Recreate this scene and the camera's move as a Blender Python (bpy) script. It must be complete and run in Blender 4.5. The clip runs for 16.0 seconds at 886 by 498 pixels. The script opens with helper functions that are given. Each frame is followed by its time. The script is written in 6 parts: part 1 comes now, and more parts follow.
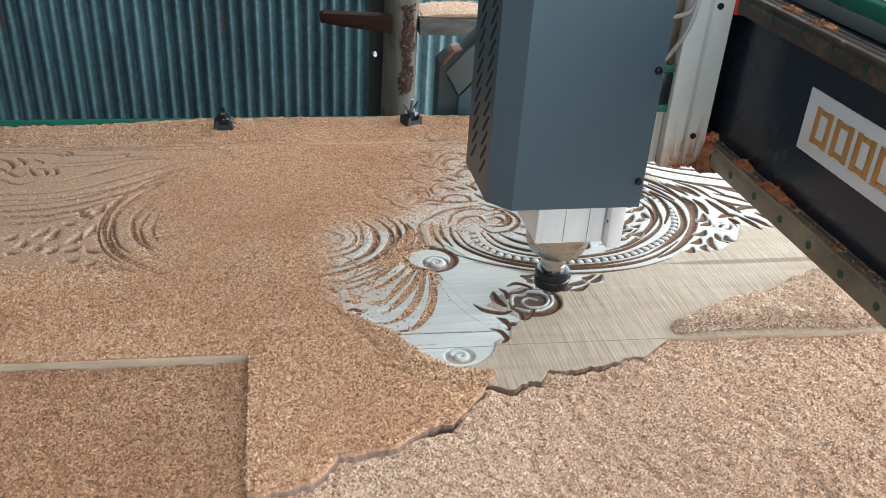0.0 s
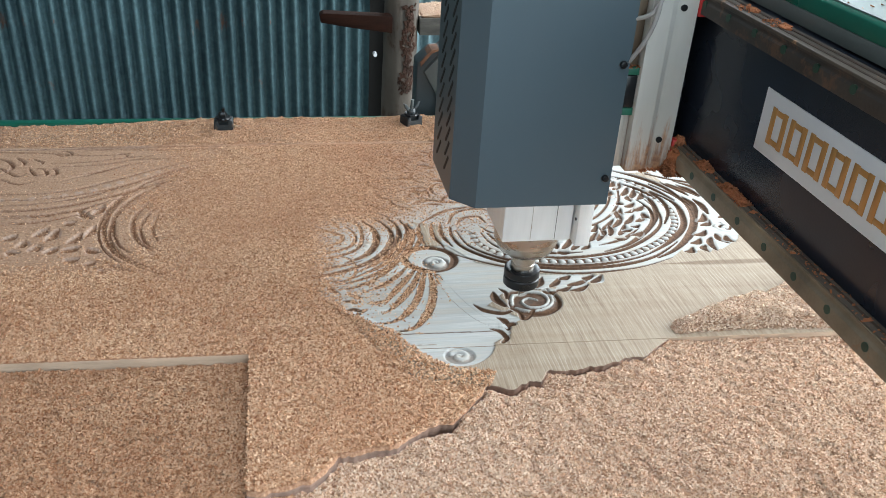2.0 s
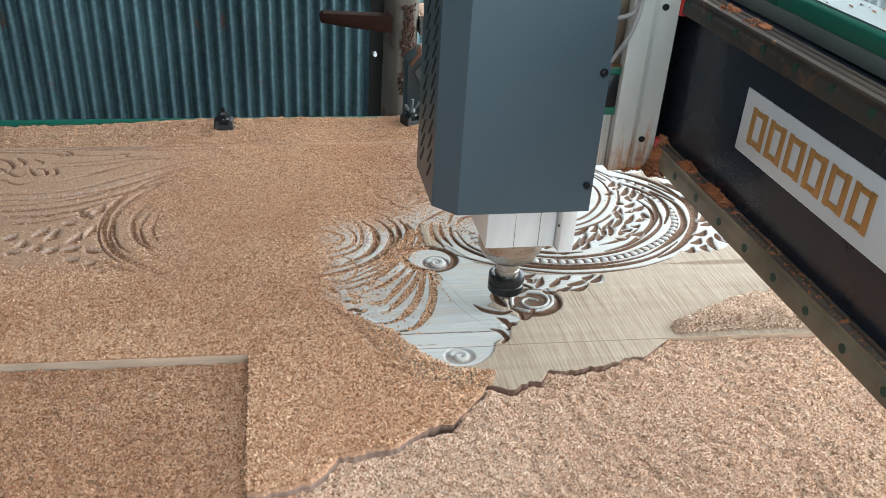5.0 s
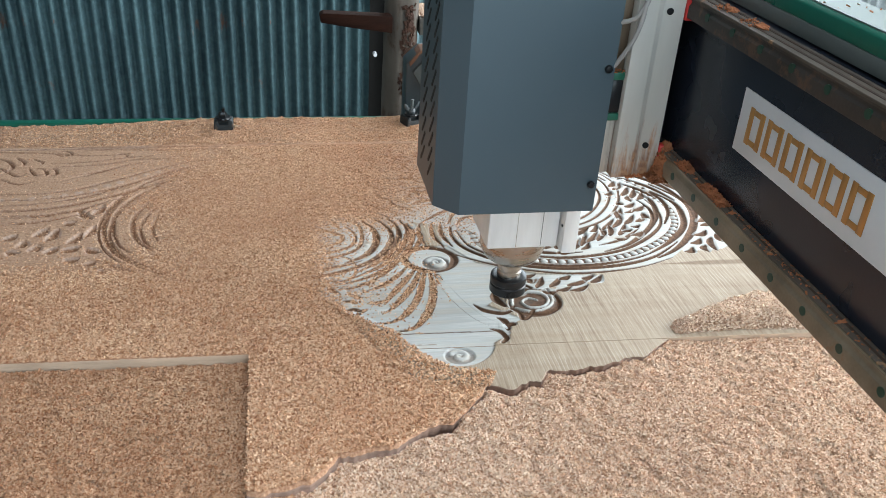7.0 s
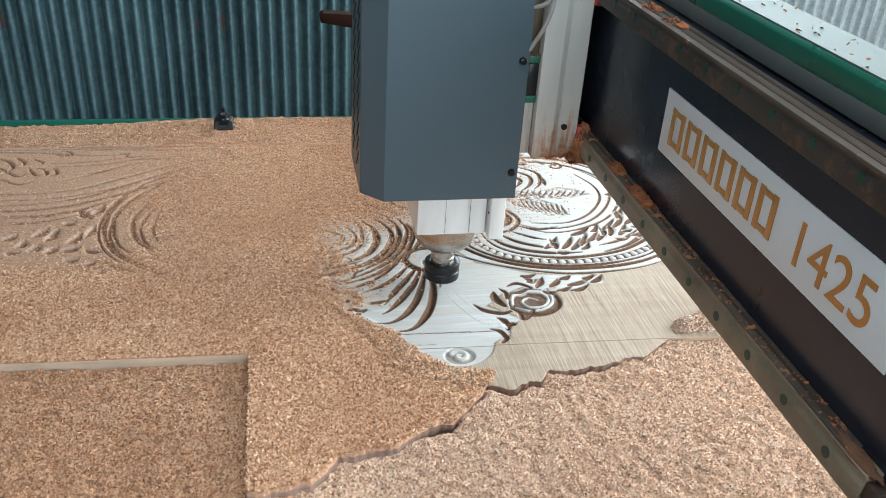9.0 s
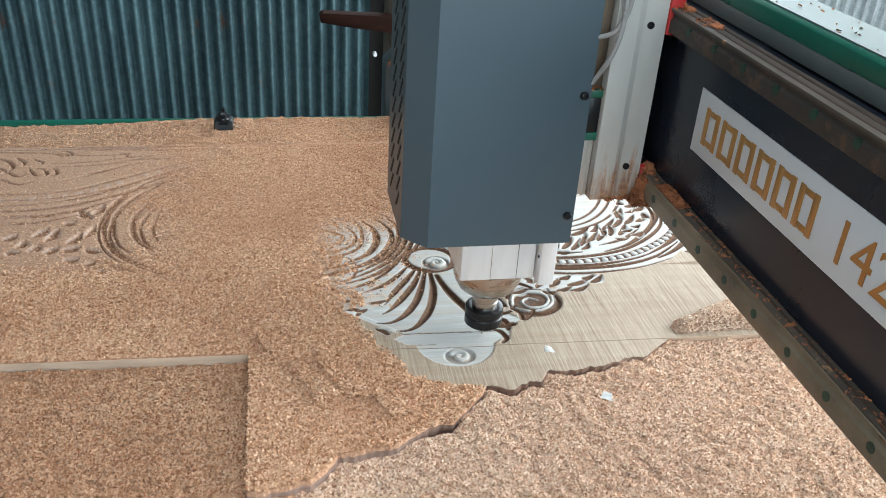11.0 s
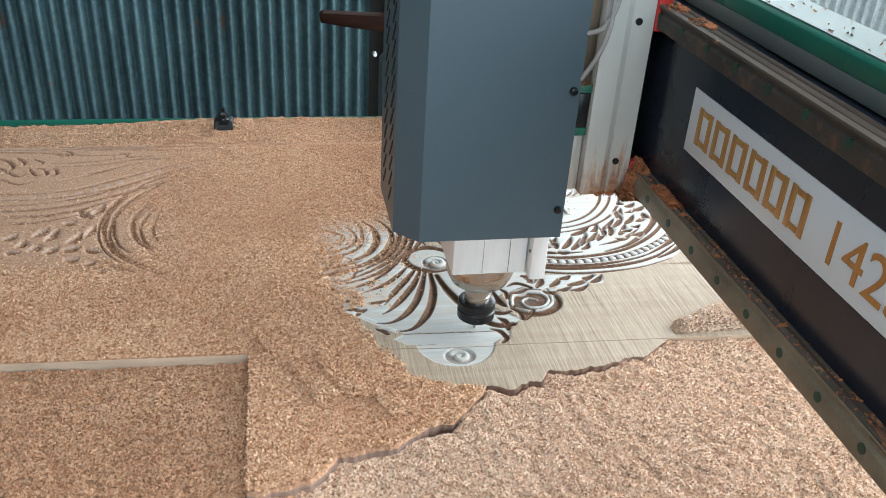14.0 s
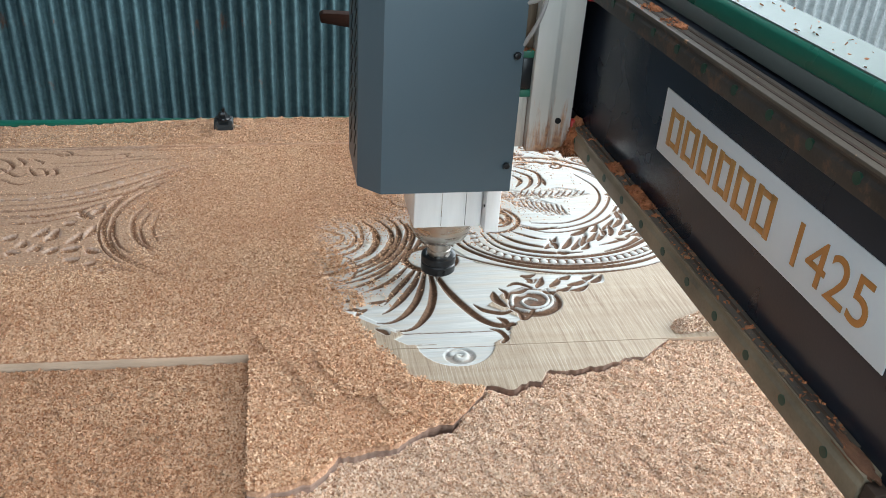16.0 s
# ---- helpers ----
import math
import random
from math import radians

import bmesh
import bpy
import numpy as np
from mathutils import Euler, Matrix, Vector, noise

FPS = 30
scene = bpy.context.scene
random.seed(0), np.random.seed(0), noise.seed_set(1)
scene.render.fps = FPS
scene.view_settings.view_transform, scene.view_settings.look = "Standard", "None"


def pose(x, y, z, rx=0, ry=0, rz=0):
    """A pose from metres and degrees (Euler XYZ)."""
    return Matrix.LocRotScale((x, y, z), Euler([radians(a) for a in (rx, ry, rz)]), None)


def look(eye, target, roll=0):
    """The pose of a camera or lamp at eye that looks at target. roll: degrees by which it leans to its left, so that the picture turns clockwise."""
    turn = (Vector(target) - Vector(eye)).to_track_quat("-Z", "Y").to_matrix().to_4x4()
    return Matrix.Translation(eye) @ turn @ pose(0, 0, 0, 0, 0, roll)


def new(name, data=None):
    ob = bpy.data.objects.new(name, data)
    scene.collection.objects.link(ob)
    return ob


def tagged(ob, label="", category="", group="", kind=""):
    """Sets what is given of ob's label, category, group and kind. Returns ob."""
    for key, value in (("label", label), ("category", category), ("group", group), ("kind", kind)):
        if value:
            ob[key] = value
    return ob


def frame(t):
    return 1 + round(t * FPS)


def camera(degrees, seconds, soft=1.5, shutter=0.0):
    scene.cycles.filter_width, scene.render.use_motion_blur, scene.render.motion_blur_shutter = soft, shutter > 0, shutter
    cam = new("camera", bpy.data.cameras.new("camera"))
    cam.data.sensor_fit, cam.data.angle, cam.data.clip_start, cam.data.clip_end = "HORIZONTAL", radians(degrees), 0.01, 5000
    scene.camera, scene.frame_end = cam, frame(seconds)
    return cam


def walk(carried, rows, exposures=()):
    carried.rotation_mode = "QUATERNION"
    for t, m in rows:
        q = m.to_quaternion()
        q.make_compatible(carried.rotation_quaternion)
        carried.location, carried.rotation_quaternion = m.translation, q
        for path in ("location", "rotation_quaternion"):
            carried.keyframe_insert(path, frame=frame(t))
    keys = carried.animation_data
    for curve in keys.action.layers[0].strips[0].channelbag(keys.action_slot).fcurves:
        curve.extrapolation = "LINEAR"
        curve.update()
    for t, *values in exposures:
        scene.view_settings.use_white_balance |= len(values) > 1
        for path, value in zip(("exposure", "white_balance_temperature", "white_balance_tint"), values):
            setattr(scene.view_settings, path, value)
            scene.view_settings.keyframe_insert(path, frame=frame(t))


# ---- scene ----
# world: x along the machine bed, y across it (away from the camera), z up; the top of the carved board is z = 0
cam = camera(54.81, 16.0, soft=0.6)
EYE = look((0, 0, 0.7078), (0.18275, 0.85136, 0.21610), 3.74)
walk(cam, [(0, EYE), (16, EYE)], exposures=[(0, 0.08), (7.2, 0.10), (8.2, 0.18), (16, 0.2)])

# ---- light ----
world = bpy.data.worlds.new("sky")
scene.world = world
world.use_nodes = True
wn = world.node_tree
sky = wn.nodes.new("ShaderNodeTexSky")
sky.sky_type, sky.sun_disc = "NISHITA", False
sky.sun_elevation, sky.sun_rotation = radians(63.6), radians(26.6)
wn.links.new(sky.outputs[0], wn.nodes["Background"].inputs[0])
wn.nodes["Background"].inputs[1].default_value = 0.12


def lamp(name, kind, m, energy, color, **kw):
    d = bpy.data.lights.new(name, kind)
    d.energy, d.color = energy, color
    for k, v in kw.items():
        if k == "size":
            d.size = v
        elif k == "size_y":
            d.shape, d.size_y = "RECTANGLE", v
        elif k == "angle":
            d.angle = v
    ob = new(name, d)
    ob.matrix_world = m
    return ob


lamp("sun", "SUN", look((2, 4, 9), (0, 0, 0)), 0.8, (1, 0.96, 0.9), angle=radians(10))
lamp("window_daylight", "AREA", look((1.48, 3.24, 1.15), (0.4, 1.2, 0.0)), 80, (0.84, 0.95, 1.0), size=2.15, size_y=1.5)
lamp("side_window_daylight", "AREA", look((3.36, 1.15, 1.0), (0.4, 1.0, 0.15)), 195, (0.90, 0.975, 1.0), size=3.0, size_y=1.6)
# overhead fill added to brighten the shavings; no such source is in view
lamp("overhead_fill", "AREA", look((0.65, 0.2, 2.38), (0.55, 0.35, 0.0)), 46, (0.92, 0.975, 1.0), size=4.0, size_y=2.2)
# fill for the camera-facing sides, from an opening assumed behind the camera
lamp("front_fill", "AREA", look((1.0, -2.35, 1.0), (0.3, 1.2, 0.1)), 84, (0.74, 0.915, 1.0), size=3.2, size_y=1.9)

# ---- materials ----


def shader(name):
    m = bpy.data.materials.new(name)
    m.use_nodes = True
    nt = m.node_tree
    return m, nt, nt.nodes["Principled BSDF"]


def node(nt, kind, **inputs):
    n = nt.nodes.new(kind)
    for k, v in inputs.items():
        n.inputs[k.replace("_", " ")].default_value = v
    return n


def ramp(nt, src, stops):
    r = nt.nodes.new("ShaderNodeValToRGB")
    el = r.color_ramp.elements
    while len(el) < len(stops):
        el.new(0.5)
    for e, (p, c) in zip(el, stops):
        e.position, e.color = p, (*c, 1)
    nt.links.new(src, r.inputs[0])
    return r.outputs[0]


def mix(nt, fac, a, b, blend="MIX"):
    n = nt.nodes.new("ShaderNodeMix")
    n.data_type, n.blend_type = "RGBA", blend
    for sock, v in ((n.inputs[0], fac), (n.inputs[6], a), (n.inputs[7], b)):
        if isinstance(v, (int, float)):
            sock.default_value = v
        elif isinstance(v, tuple):
            sock.default_value = (*v, 1)
        else:
            nt.links.new(v, sock)
    return n.outputs[2]


def coords(nt, scale=(1, 1, 1), kind="Object"):
    tc = nt.nodes.new("ShaderNodeTexCoord")
    mp = nt.nodes.new("ShaderNodeMapping")
    mp.inputs["Scale"].default_value = scale
    nt.links.new(tc.outputs[kind], mp.inputs[0])
    return mp.outputs[0]


def noise_tex(nt, vec, scale, detail=4, rough=0.55):
    n = node(nt, "ShaderNodeTexNoise", Scale=scale, Detail=detail, Roughness=rough)
    nt.links.new(vec, n.inputs["Vector"])
    return n.outputs[0]


def bump(nt, bsdf, h, strength, dist):
    b = node(nt, "ShaderNodeBump", Strength=strength, Distance=dist)
    nt.links.new(h, b.inputs["Height"])
    nt.links.new(b.outputs[0], bsdf.inputs["Normal"])


def worn(name, base, rough=0.5, metal=0.0, vary=0.25, scale=6, fine=120, bump_d=0.0006, dirt=None, dirt_at=0.62, stretch=(1, 1, 1)):
    """Paint, metal or stone with broad staining, fine grain and optional dirt patches."""
    m, nt, b = shader(name)
    v = coords(nt, stretch)
    big, small = noise_tex(nt, v, scale), noise_tex(nt, v, fine, 3)
    dark = tuple(c * (1 - vary) for c in base)
    light = tuple(min(1, c * (1 + vary)) for c in base)
    col = ramp(nt, big, [(0.3, dark), (0.7, light)])
    col = mix(nt, 0.12, col, ramp(nt, small, [(0.35, dark), (0.65, light)]))
    if dirt:
        f = ramp(nt, noise_tex(nt, v, scale * 2.3, 8, 0.7), [(dirt_at, (0, 0, 0)), (dirt_at + 0.08, (1, 1, 1))])
        col = mix(nt, f, col, dirt)
    nt.links.new(col, b.inputs["Base Color"])
    r = node(nt, "ShaderNodeMapRange")
    r.inputs["To Min"].default_value, r.inputs["To Max"].default_value = max(0.05, rough - 0.12), min(1, rough + 0.12)
    nt.links.new(big, r.inputs["Value"])
    nt.links.new(r.outputs[0], b.inputs["Roughness"])
    b.inputs["Metallic"].default_value = metal
    bump(nt, b, small, 0.4, bump_d)
    return m


def wood_panel():
    """Sawn hardwood: fresh pale wood where the cutter has been, browner saw-marked skin elsewhere, fine dust where it has settled."""
    m, nt, b = shader("hardwood_board")
    v = coords(nt)
    cut = nt.nodes.new("ShaderNodeAttribute")
    cut.attribute_name = "fresh"
    dust = nt.nodes.new("ShaderNodeAttribute")
    dust.attribute_name = "dust"
    grain = noise_tex(nt, coords(nt, (1.2, 16, 16)), 4, 6, 0.6)
    streak = noise_tex(nt, coords(nt, (2.0, 60, 60)), 5, 4, 0.6)
    fresh = ramp(nt, grain, [(0.28, (0.44, 0.385, 0.32)), (0.43, (0.52, 0.50, 0.455)), (0.52, (0.46, 0.48, 0.475)), (0.62, (0.58, 0.59, 0.575)), (0.78, (0.48, 0.455, 0.41))])
    fresh = mix(nt, 0.25, fresh, ramp(nt, streak, [(0.3, (0.40, 0.33, 0.27)), (0.7, (0.58, 0.56, 0.52))]))
    skin = ramp(nt, grain, [(0.25, (0.30, 0.20, 0.135)), (0.5, (0.40, 0.31, 0.225)), (0.75, (0.47, 0.395, 0.305))])
    saw = noise_tex(nt, coords(nt, (260, 9, 9)), 1.0, 3, 0.7)
    skin = mix(nt, 0.55, skin, ramp(nt, saw, [(0.35, (0.24, 0.17, 0.12)), (0.6, (0.49, 0.41, 0.315))]))
    skin = mix(nt, 1.0, skin, (0.93, 0.905, 0.875), "MULTIPLY")
    wave = nt.nodes.new("ShaderNodeTexWave")
    wave.bands_direction = "X"
    nt.links.new(v, wave.inputs["Vector"])
    for key, val in (("Scale", 52), ("Distortion", 3.0), ("Detail", 5), ("Detail Scale", 0.6)):
        wave.inputs[key].default_value = val
    line = ramp(nt, wave.outputs["Fac"], [(0.84, (0, 0, 0)), (0.98, (1, 1, 1))])
    line = mix(nt, 1.0, line, ramp(nt, noise_tex(nt, v, 14, 3), [(0.36, (0.0, 0.0, 0.0)), (0.66, (0.5, 0.5, 0.5))]), "MULTIPLY")
    skin = mix(nt, line, skin, (0.60, 0.53, 0.44))
    col = mix(nt, cut.outputs["Fac"], skin, fresh)
    # brown paints groove shade into the wood's colour, along with burnish
    shade_stain_attr = nt.nodes.new("ShaderNodeAttribute")
    shade_stain_attr.attribute_name = "shade_stain"
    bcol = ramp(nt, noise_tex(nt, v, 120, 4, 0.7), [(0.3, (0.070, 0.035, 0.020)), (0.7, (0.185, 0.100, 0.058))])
    col = mix(nt, shade_stain_attr.outputs["Fac"], col, bcol)
    dcol = ramp(nt, noise_tex(nt, v, 240, 4, 0.7), [(0.3, (0.27, 0.13, 0.07)), (0.52, (0.48, 0.265, 0.16)), (0.72, (0.64, 0.40, 0.26))])
    col = mix(nt, dust.outputs["Fac"], col, dcol)
    nt.links.new(col, b.inputs["Base Color"])
    rr = nt.nodes.new("ShaderNodeMix")
    rr.inputs[2].default_value, rr.inputs[3].default_value = 0.7, 0.66
    b.inputs["Specular IOR Level"].default_value = 0.3
    nt.links.new(cut.outputs["Fac"], rr.inputs[0])
    rd = nt.nodes.new("ShaderNodeMix")
    rd.inputs[3].default_value = 0.85
    nt.links.new(rr.outputs[0], rd.inputs[2])
    nt.links.new(dust.outputs["Fac"], rd.inputs[0])
    rb = nt.nodes.new("ShaderNodeMix")
    rb.inputs[3].default_value = 0.9
    nt.links.new(rd.outputs[0], rb.inputs[2])
    nt.links.new(shade_stain_attr.outputs["Fac"], rb.inputs[0])
    nt.links.new(rb.outputs[0], b.inputs["Roughness"])
    h = mix(nt, cut.outputs["Fac"], mix(nt, 0.5, saw, line), streak)
    grit = nt.nodes.new("ShaderNodeTexVoronoi")
    grit.inputs["Scale"].default_value = 210
    nt.links.new(v, grit.inputs["Vector"])
    h = mix(nt, dust.outputs["Fac"], mix(nt, 0.75, h, (0, 0, 0)), grit.outputs["Distance"])
    bump(nt, b, h, 0.6, 0.0024)
    return m


def chip_material(name="wood_chips", tint=(1, 1, 1), redden=0.45):
    m, nt, b = shader(name)
    g = nt.nodes.new("ShaderNodeNewGeometry")
    col = ramp(nt, g.outputs["Random Per Island"], [(0.0, (0.33, 0.18, 0.11)), (0.22, (0.66, 0.44, 0.30)), (0.5, (0.85, 0.655, 0.50)), (1.0, (0.96, 0.835, 0.70))])
    tone = noise_tex(nt, coords(nt), 3.5, 3)
    col = mix(nt, ramp(nt, tone, [(0.35, (0, 0, 0)), (0.7, (redden, redden, redden))]), col, (0.52, 0.285, 0.18))
    col = mix(nt, 1.0, col, tint, "MULTIPLY")
    nt.links.new(col, b.inputs["Base Color"])
    b.inputs["Roughness"].default_value = 0.85
    b.inputs["Specular IOR Level"].default_value = 0.1
    return m


def bed_material():
    m, nt, b = shader("sawdust")
    v = coords(nt)
    col = ramp(nt, noise_tex(nt, v, 260, 5, 0.75), [(0.3, (0.25, 0.14, 0.088)), (0.5, (0.43, 0.27, 0.175)), (0.72, (0.60, 0.42, 0.30))])
    col = mix(nt, ramp(nt, noise_tex(nt, v, 4, 3), [(0.4, (0, 0, 0)), (0.7, (0.5, 0.5, 0.5))]), col, (0.46, 0.20, 0.10))
    nt.links.new(col, b.inputs["Base Color"])
    b.inputs["Roughness"].default_value = 0.8
    bump(nt, b, noise_tex(nt, v, 300, 4, 0.7), 0.9, 0.003)
    return m


def sheet_material(name, lo, hi, rough, metal, rust):
    m, nt, b = shader(name)
    v = coords(nt)
    oi = nt.nodes.new("ShaderNodeObjectInfo")
    col = ramp(nt, noise_tex(nt, coords(nt, (3, 3, 0.7)), 3, 6, 0.65), [(0.3, lo), (0.7, hi)])
    col = mix(nt, 0.42, col, ramp(nt, noise_tex(nt, v, 45, 6, 0.75), [(0.35, tuple(c * 0.5 for c in lo)), (0.7, hi)]))
    shift = nt.nodes.new("ShaderNodeMapRange")
    shift.inputs["To Min"].default_value, shift.inputs["To Max"].default_value = 0.78, 1.0
    nt.links.new(oi.outputs["Random"], shift.inputs["Value"])
    col = mix(nt, 1.0, col, shift.outputs[0], "MULTIPLY")
    f = ramp(nt, noise_tex(nt, coords(nt, (1, 1, 0.45)), 9, 8, 0.72), [(rust, (0, 0, 0)), (rust + 0.06, (0.8, 0.8, 0.8))])
    col = mix(nt, f, col, (0.17, 0.065, 0.03))
    nt.links.new(col, b.inputs["Base Color"])
    b.inputs["Roughness"].default_value, b.inputs["Metallic"].default_value = rough, metal
    bump(nt, b, noise_tex(nt, v, 30, 5), 0.25, 0.002)
    return m


def rusty_cream():
    """Cream enamel with rust that has run and crept up from the column's foot."""
    m, nt, b = shader("rusty_cream_enamel")
    col = ramp(nt, noise_tex(nt, coords(nt, (2.5, 2.5, 0.5)), 8), [(0.3, (0.41, 0.41, 0.385)), (0.7, (0.51, 0.51, 0.485))])
    z = nt.nodes.new("ShaderNodeSeparateXYZ")
    nt.links.new(coords(nt), z.inputs[0])
    foot = nt.nodes.new("ShaderNodeMapRange")
    for key, val in (("From Min", 0.350), ("From Max", 0.258), ("To Min", 0.0), ("To Max", 0.40)):
        foot.inputs[key].default_value = val
    nt.links.new(z.outputs["Z"], foot.inputs["Value"])
    runs = noise_tex(nt, coords(nt, (3, 3, 0.35)), 38, 6, 0.65)
    add = nt.nodes.new("ShaderNodeMath")
    nt.links.new(foot.outputs[0], add.inputs[0])
    nt.links.new(runs, add.inputs[1])
    f = ramp(nt, add.outputs[0], [(0.66, (0, 0, 0)), (0.86, (0.85, 0.85, 0.85))])
    col = mix(nt, f, col, ramp(nt, noise_tex(nt, coords(nt), 160, 4), [(0.35, (0.24, 0.085, 0.03)), (0.65, (0.50, 0.25, 0.11))]))
    nt.links.new(col, b.inputs["Base Color"])
    b.inputs["Roughness"].default_value = 0.4
    bump(nt, b, runs, 0.15, 0.0004)
    return m


WOOD = wood_panel()
RUSTY_CREAM = rusty_cream()
CHIP = chip_material()
OCHRECHIP = chip_material("ochre_chips", (0.76, 0.60, 0.48))
TANCHIP = chip_material("sapwood_chips", (1.0, 0.945, 0.905), 0.12)
REDCHIP = chip_material("heartwood_chips", (0.89, 0.735, 0.605))
BED = bed_material()
BARK = worn("live_edge_bark", (0.235, 0.145, 0.108), 0.8, 0, 0.45, 30, 200, 0.003, stretch=(0.4, 1, 3))
PLYCUT = worn("board_edge_wood", (0.56, 0.41, 0.30), 0.6, 0, 0.25, 10, 150, 0.0008, stretch=(1, 1, 8))
BLUE_SHEET = sheet_material("painted_sheet", (0.030, 0.066, 0.084), (0.150, 0.268, 0.300), 0.40, 0.35, 0.615)
PALE_SHEET = sheet_material("pale_blue_sheet", (0.17, 0.28, 0.32), (0.36, 0.53, 0.58), 0.4, 0.3, 0.66)
SILVER_SHEET = sheet_material("galvanised_sheet", (0.33, 0.37, 0.39), (0.62, 0.68, 0.71), 0.35, 0.7, 0.74)
COVER = worn("slate_powder_coat", (0.061, 0.092, 0.113), 0.42, 0, 0.07, 3, 600, 0.0001)
DARK = worn("black_enamel", (0.012, 0.016, 0.026), 0.28, 0, 0.25, 5, 300, 0.0002, dirt=(0.10, 0.07, 0.05), dirt_at=0.72)
LEG_PAINT = worn("grey_green_enamel", (0.045, 0.055, 0.06), 0.4, 0, 0.25, 6, 150, 0.0003)
GREEN = worn("green_enamel", (0.004, 0.115, 0.075), 0.3, 0, 0.2, 6, 200, 0.0002)
GREYCAP = worn("grey_enamel", (0.10, 0.118, 0.115), 0.45, 0, 0.15, 8, 200, 0.0003)
WHITETOP = worn("pale_green_enamel", (0.105, 0.15, 0.14), 0.6, 0, 0.08, 7, 200, 0.0002, dirt=(0.30, 0.18, 0.10), dirt_at=0.73)
STEEL = worn("machined_steel", (0.46, 0.43, 0.40), 0.28, 1.0, 0.12, 20, 400, 0.0001, stretch=(1, 1, 6))
RAIL = worn("rail_steel", (0.205, 0.165, 0.115), 0.5, 0.2, 0.4, 12, 300, 0.0004, dirt=(0.24, 0.12, 0.06), dirt_at=0.63)
RAILTOP = worn("dusty_rail_steel", (0.085, 0.07, 0.055), 0.55, 0.2, 0.3, 14, 300, 0.0004, dirt=(0.40, 0.22, 0.11), dirt_at=0.6)
ZRAIL = worn("stained_rail_steel", (0.16, 0.12, 0.085), 0.4, 0.5, 0.4, 25, 300, 0.0003, stretch=(6, 6, 0.5))
ALU = worn("brushed_aluminium", (0.86, 0.87, 0.88), 0.4, 0.1, 0.06, 10, 500, 0.0001, stretch=(8, 8, 1))
BLACK = worn("blackened_steel", (0.012, 0.013, 0.015), 0.3, 0.3, 0.3, 30, 300, 0.0001)
CLAMPED = worn("dusty_blackened_steel", (0.018, 0.022, 0.024), 0.6, 0.2, 0.4, 40, 300, 0.0005, dirt=(0.16, 0.10, 0.065), dirt_at=0.58)
PACKED = worn("packed_orange_dust", (0.34, 0.125, 0.052), 0.85, 0, 0.35, 60, 400, 0.002)
DARKRUST = worn("dark_rusted_steel", (0.05, 0.03, 0.02), 0.8, 0, 0.4, 25, 200, 0.001)
RED = worn("red_seal", (0.50, 0.03, 0.03), 0.4, 0, 0.2, 20, 200, 0.0003, dirt=(0.45, 0.2, 0.1), dirt_at=0.66)
PLUG = worn("dark_green_plug", (0.008, 0.042, 0.024), 0.5, 0, 0.3, 30, 200, 0.0002)
SEAL = worn("green_seal", (0.012, 0.11, 0.07), 0.45, 0, 0.2, 20, 200, 0.0002)
STICKER = worn("sticker_vinyl", (0.72, 0.75, 0.79), 0.4, 0, 0.05, 3, 200, 0.0001)
GOLD = worn("gold_foil", (0.52, 0.27, 0.09), 0.34, 0.55, 0.15, 4, 200, 0.0001)
CONCRETE = worn("concrete", (0.26, 0.25, 0.23), 0.85, 0, 0.25, 1.5, 60, 0.002)
MDF = worn("spoilboard_wood", (0.40, 0.26, 0.16), 0.75, 0, 0.2, 3, 90, 0.001)
POLE = worn("weathered_pole_wood", (0.125, 0.104, 0.085), 0.7, 0, 0.4, 7, 90, 0.003, dirt=(0.06, 0.03, 0.018), dirt_at=0.54, stretch=(1, 1, 0.35))
PEEL = worn("peeling_bark", (0.060, 0.024, 0.013), 0.85, 0, 0.45, 30, 150, 0.003)
DARKWOOD = worn("dark_plank_wood", (0.022, 0.0075, 0.004), 0.9, 0, 0.6, 14, 160, 0.004, stretch=(0.3, 3, 3))
DARKWOOD.node_tree.nodes["Principled BSDF"].inputs["Specular IOR Level"].default_value = 0.15
GUSSET = worn("dull_grey_enamel", (0.085, 0.098, 0.095), 0.5, 0, 0.2, 8, 200, 0.0003)
RAILDARK = worn("dark_rail_steel", (0.045, 0.037, 0.032), 0.5, 0.2, 0.5, 14, 300, 0.0004, dirt=(0.10, 0.06, 0.04), dirt_at=0.54)
SWEPT = worn("swept_rail_steel", (0.50, 0.46, 0.41), 0.4, 0.3, 0.3, 25, 300, 0.0003, dirt=(0.26, 0.12, 0.05), dirt_at=0.6, stretch=(6, 6, 0.5))
LEGDUST = worn("settled_brown_dust", (0.17, 0.078, 0.042), 0.9, 0, 0.4, 60, 300, 0.004)
GAP_SHADE = worn("gap_shade_black", (0.016, 0.014, 0.013), 0.8, 0, 0.3, 8, 120, 0.001)
GREYWOOD = worn("weathered_plank_wood", (0.30, 0.29, 0.27), 0.75, 0, 0.25, 8, 120, 0.001, stretch=(4, 3, 0.4))
SHELFWOOD = worn("stained_shelf_wood", (0.13, 0.12, 0.105), 0.85, 0, 0.45, 14, 140, 0.002, stretch=(1, 3, 4))
RUBBER = worn("grey_cable_sheath", (0.30, 0.29, 0.28), 0.5, 0, 0.15, 20, 200, 0.0002)
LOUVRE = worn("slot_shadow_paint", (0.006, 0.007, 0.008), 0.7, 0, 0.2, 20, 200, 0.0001)

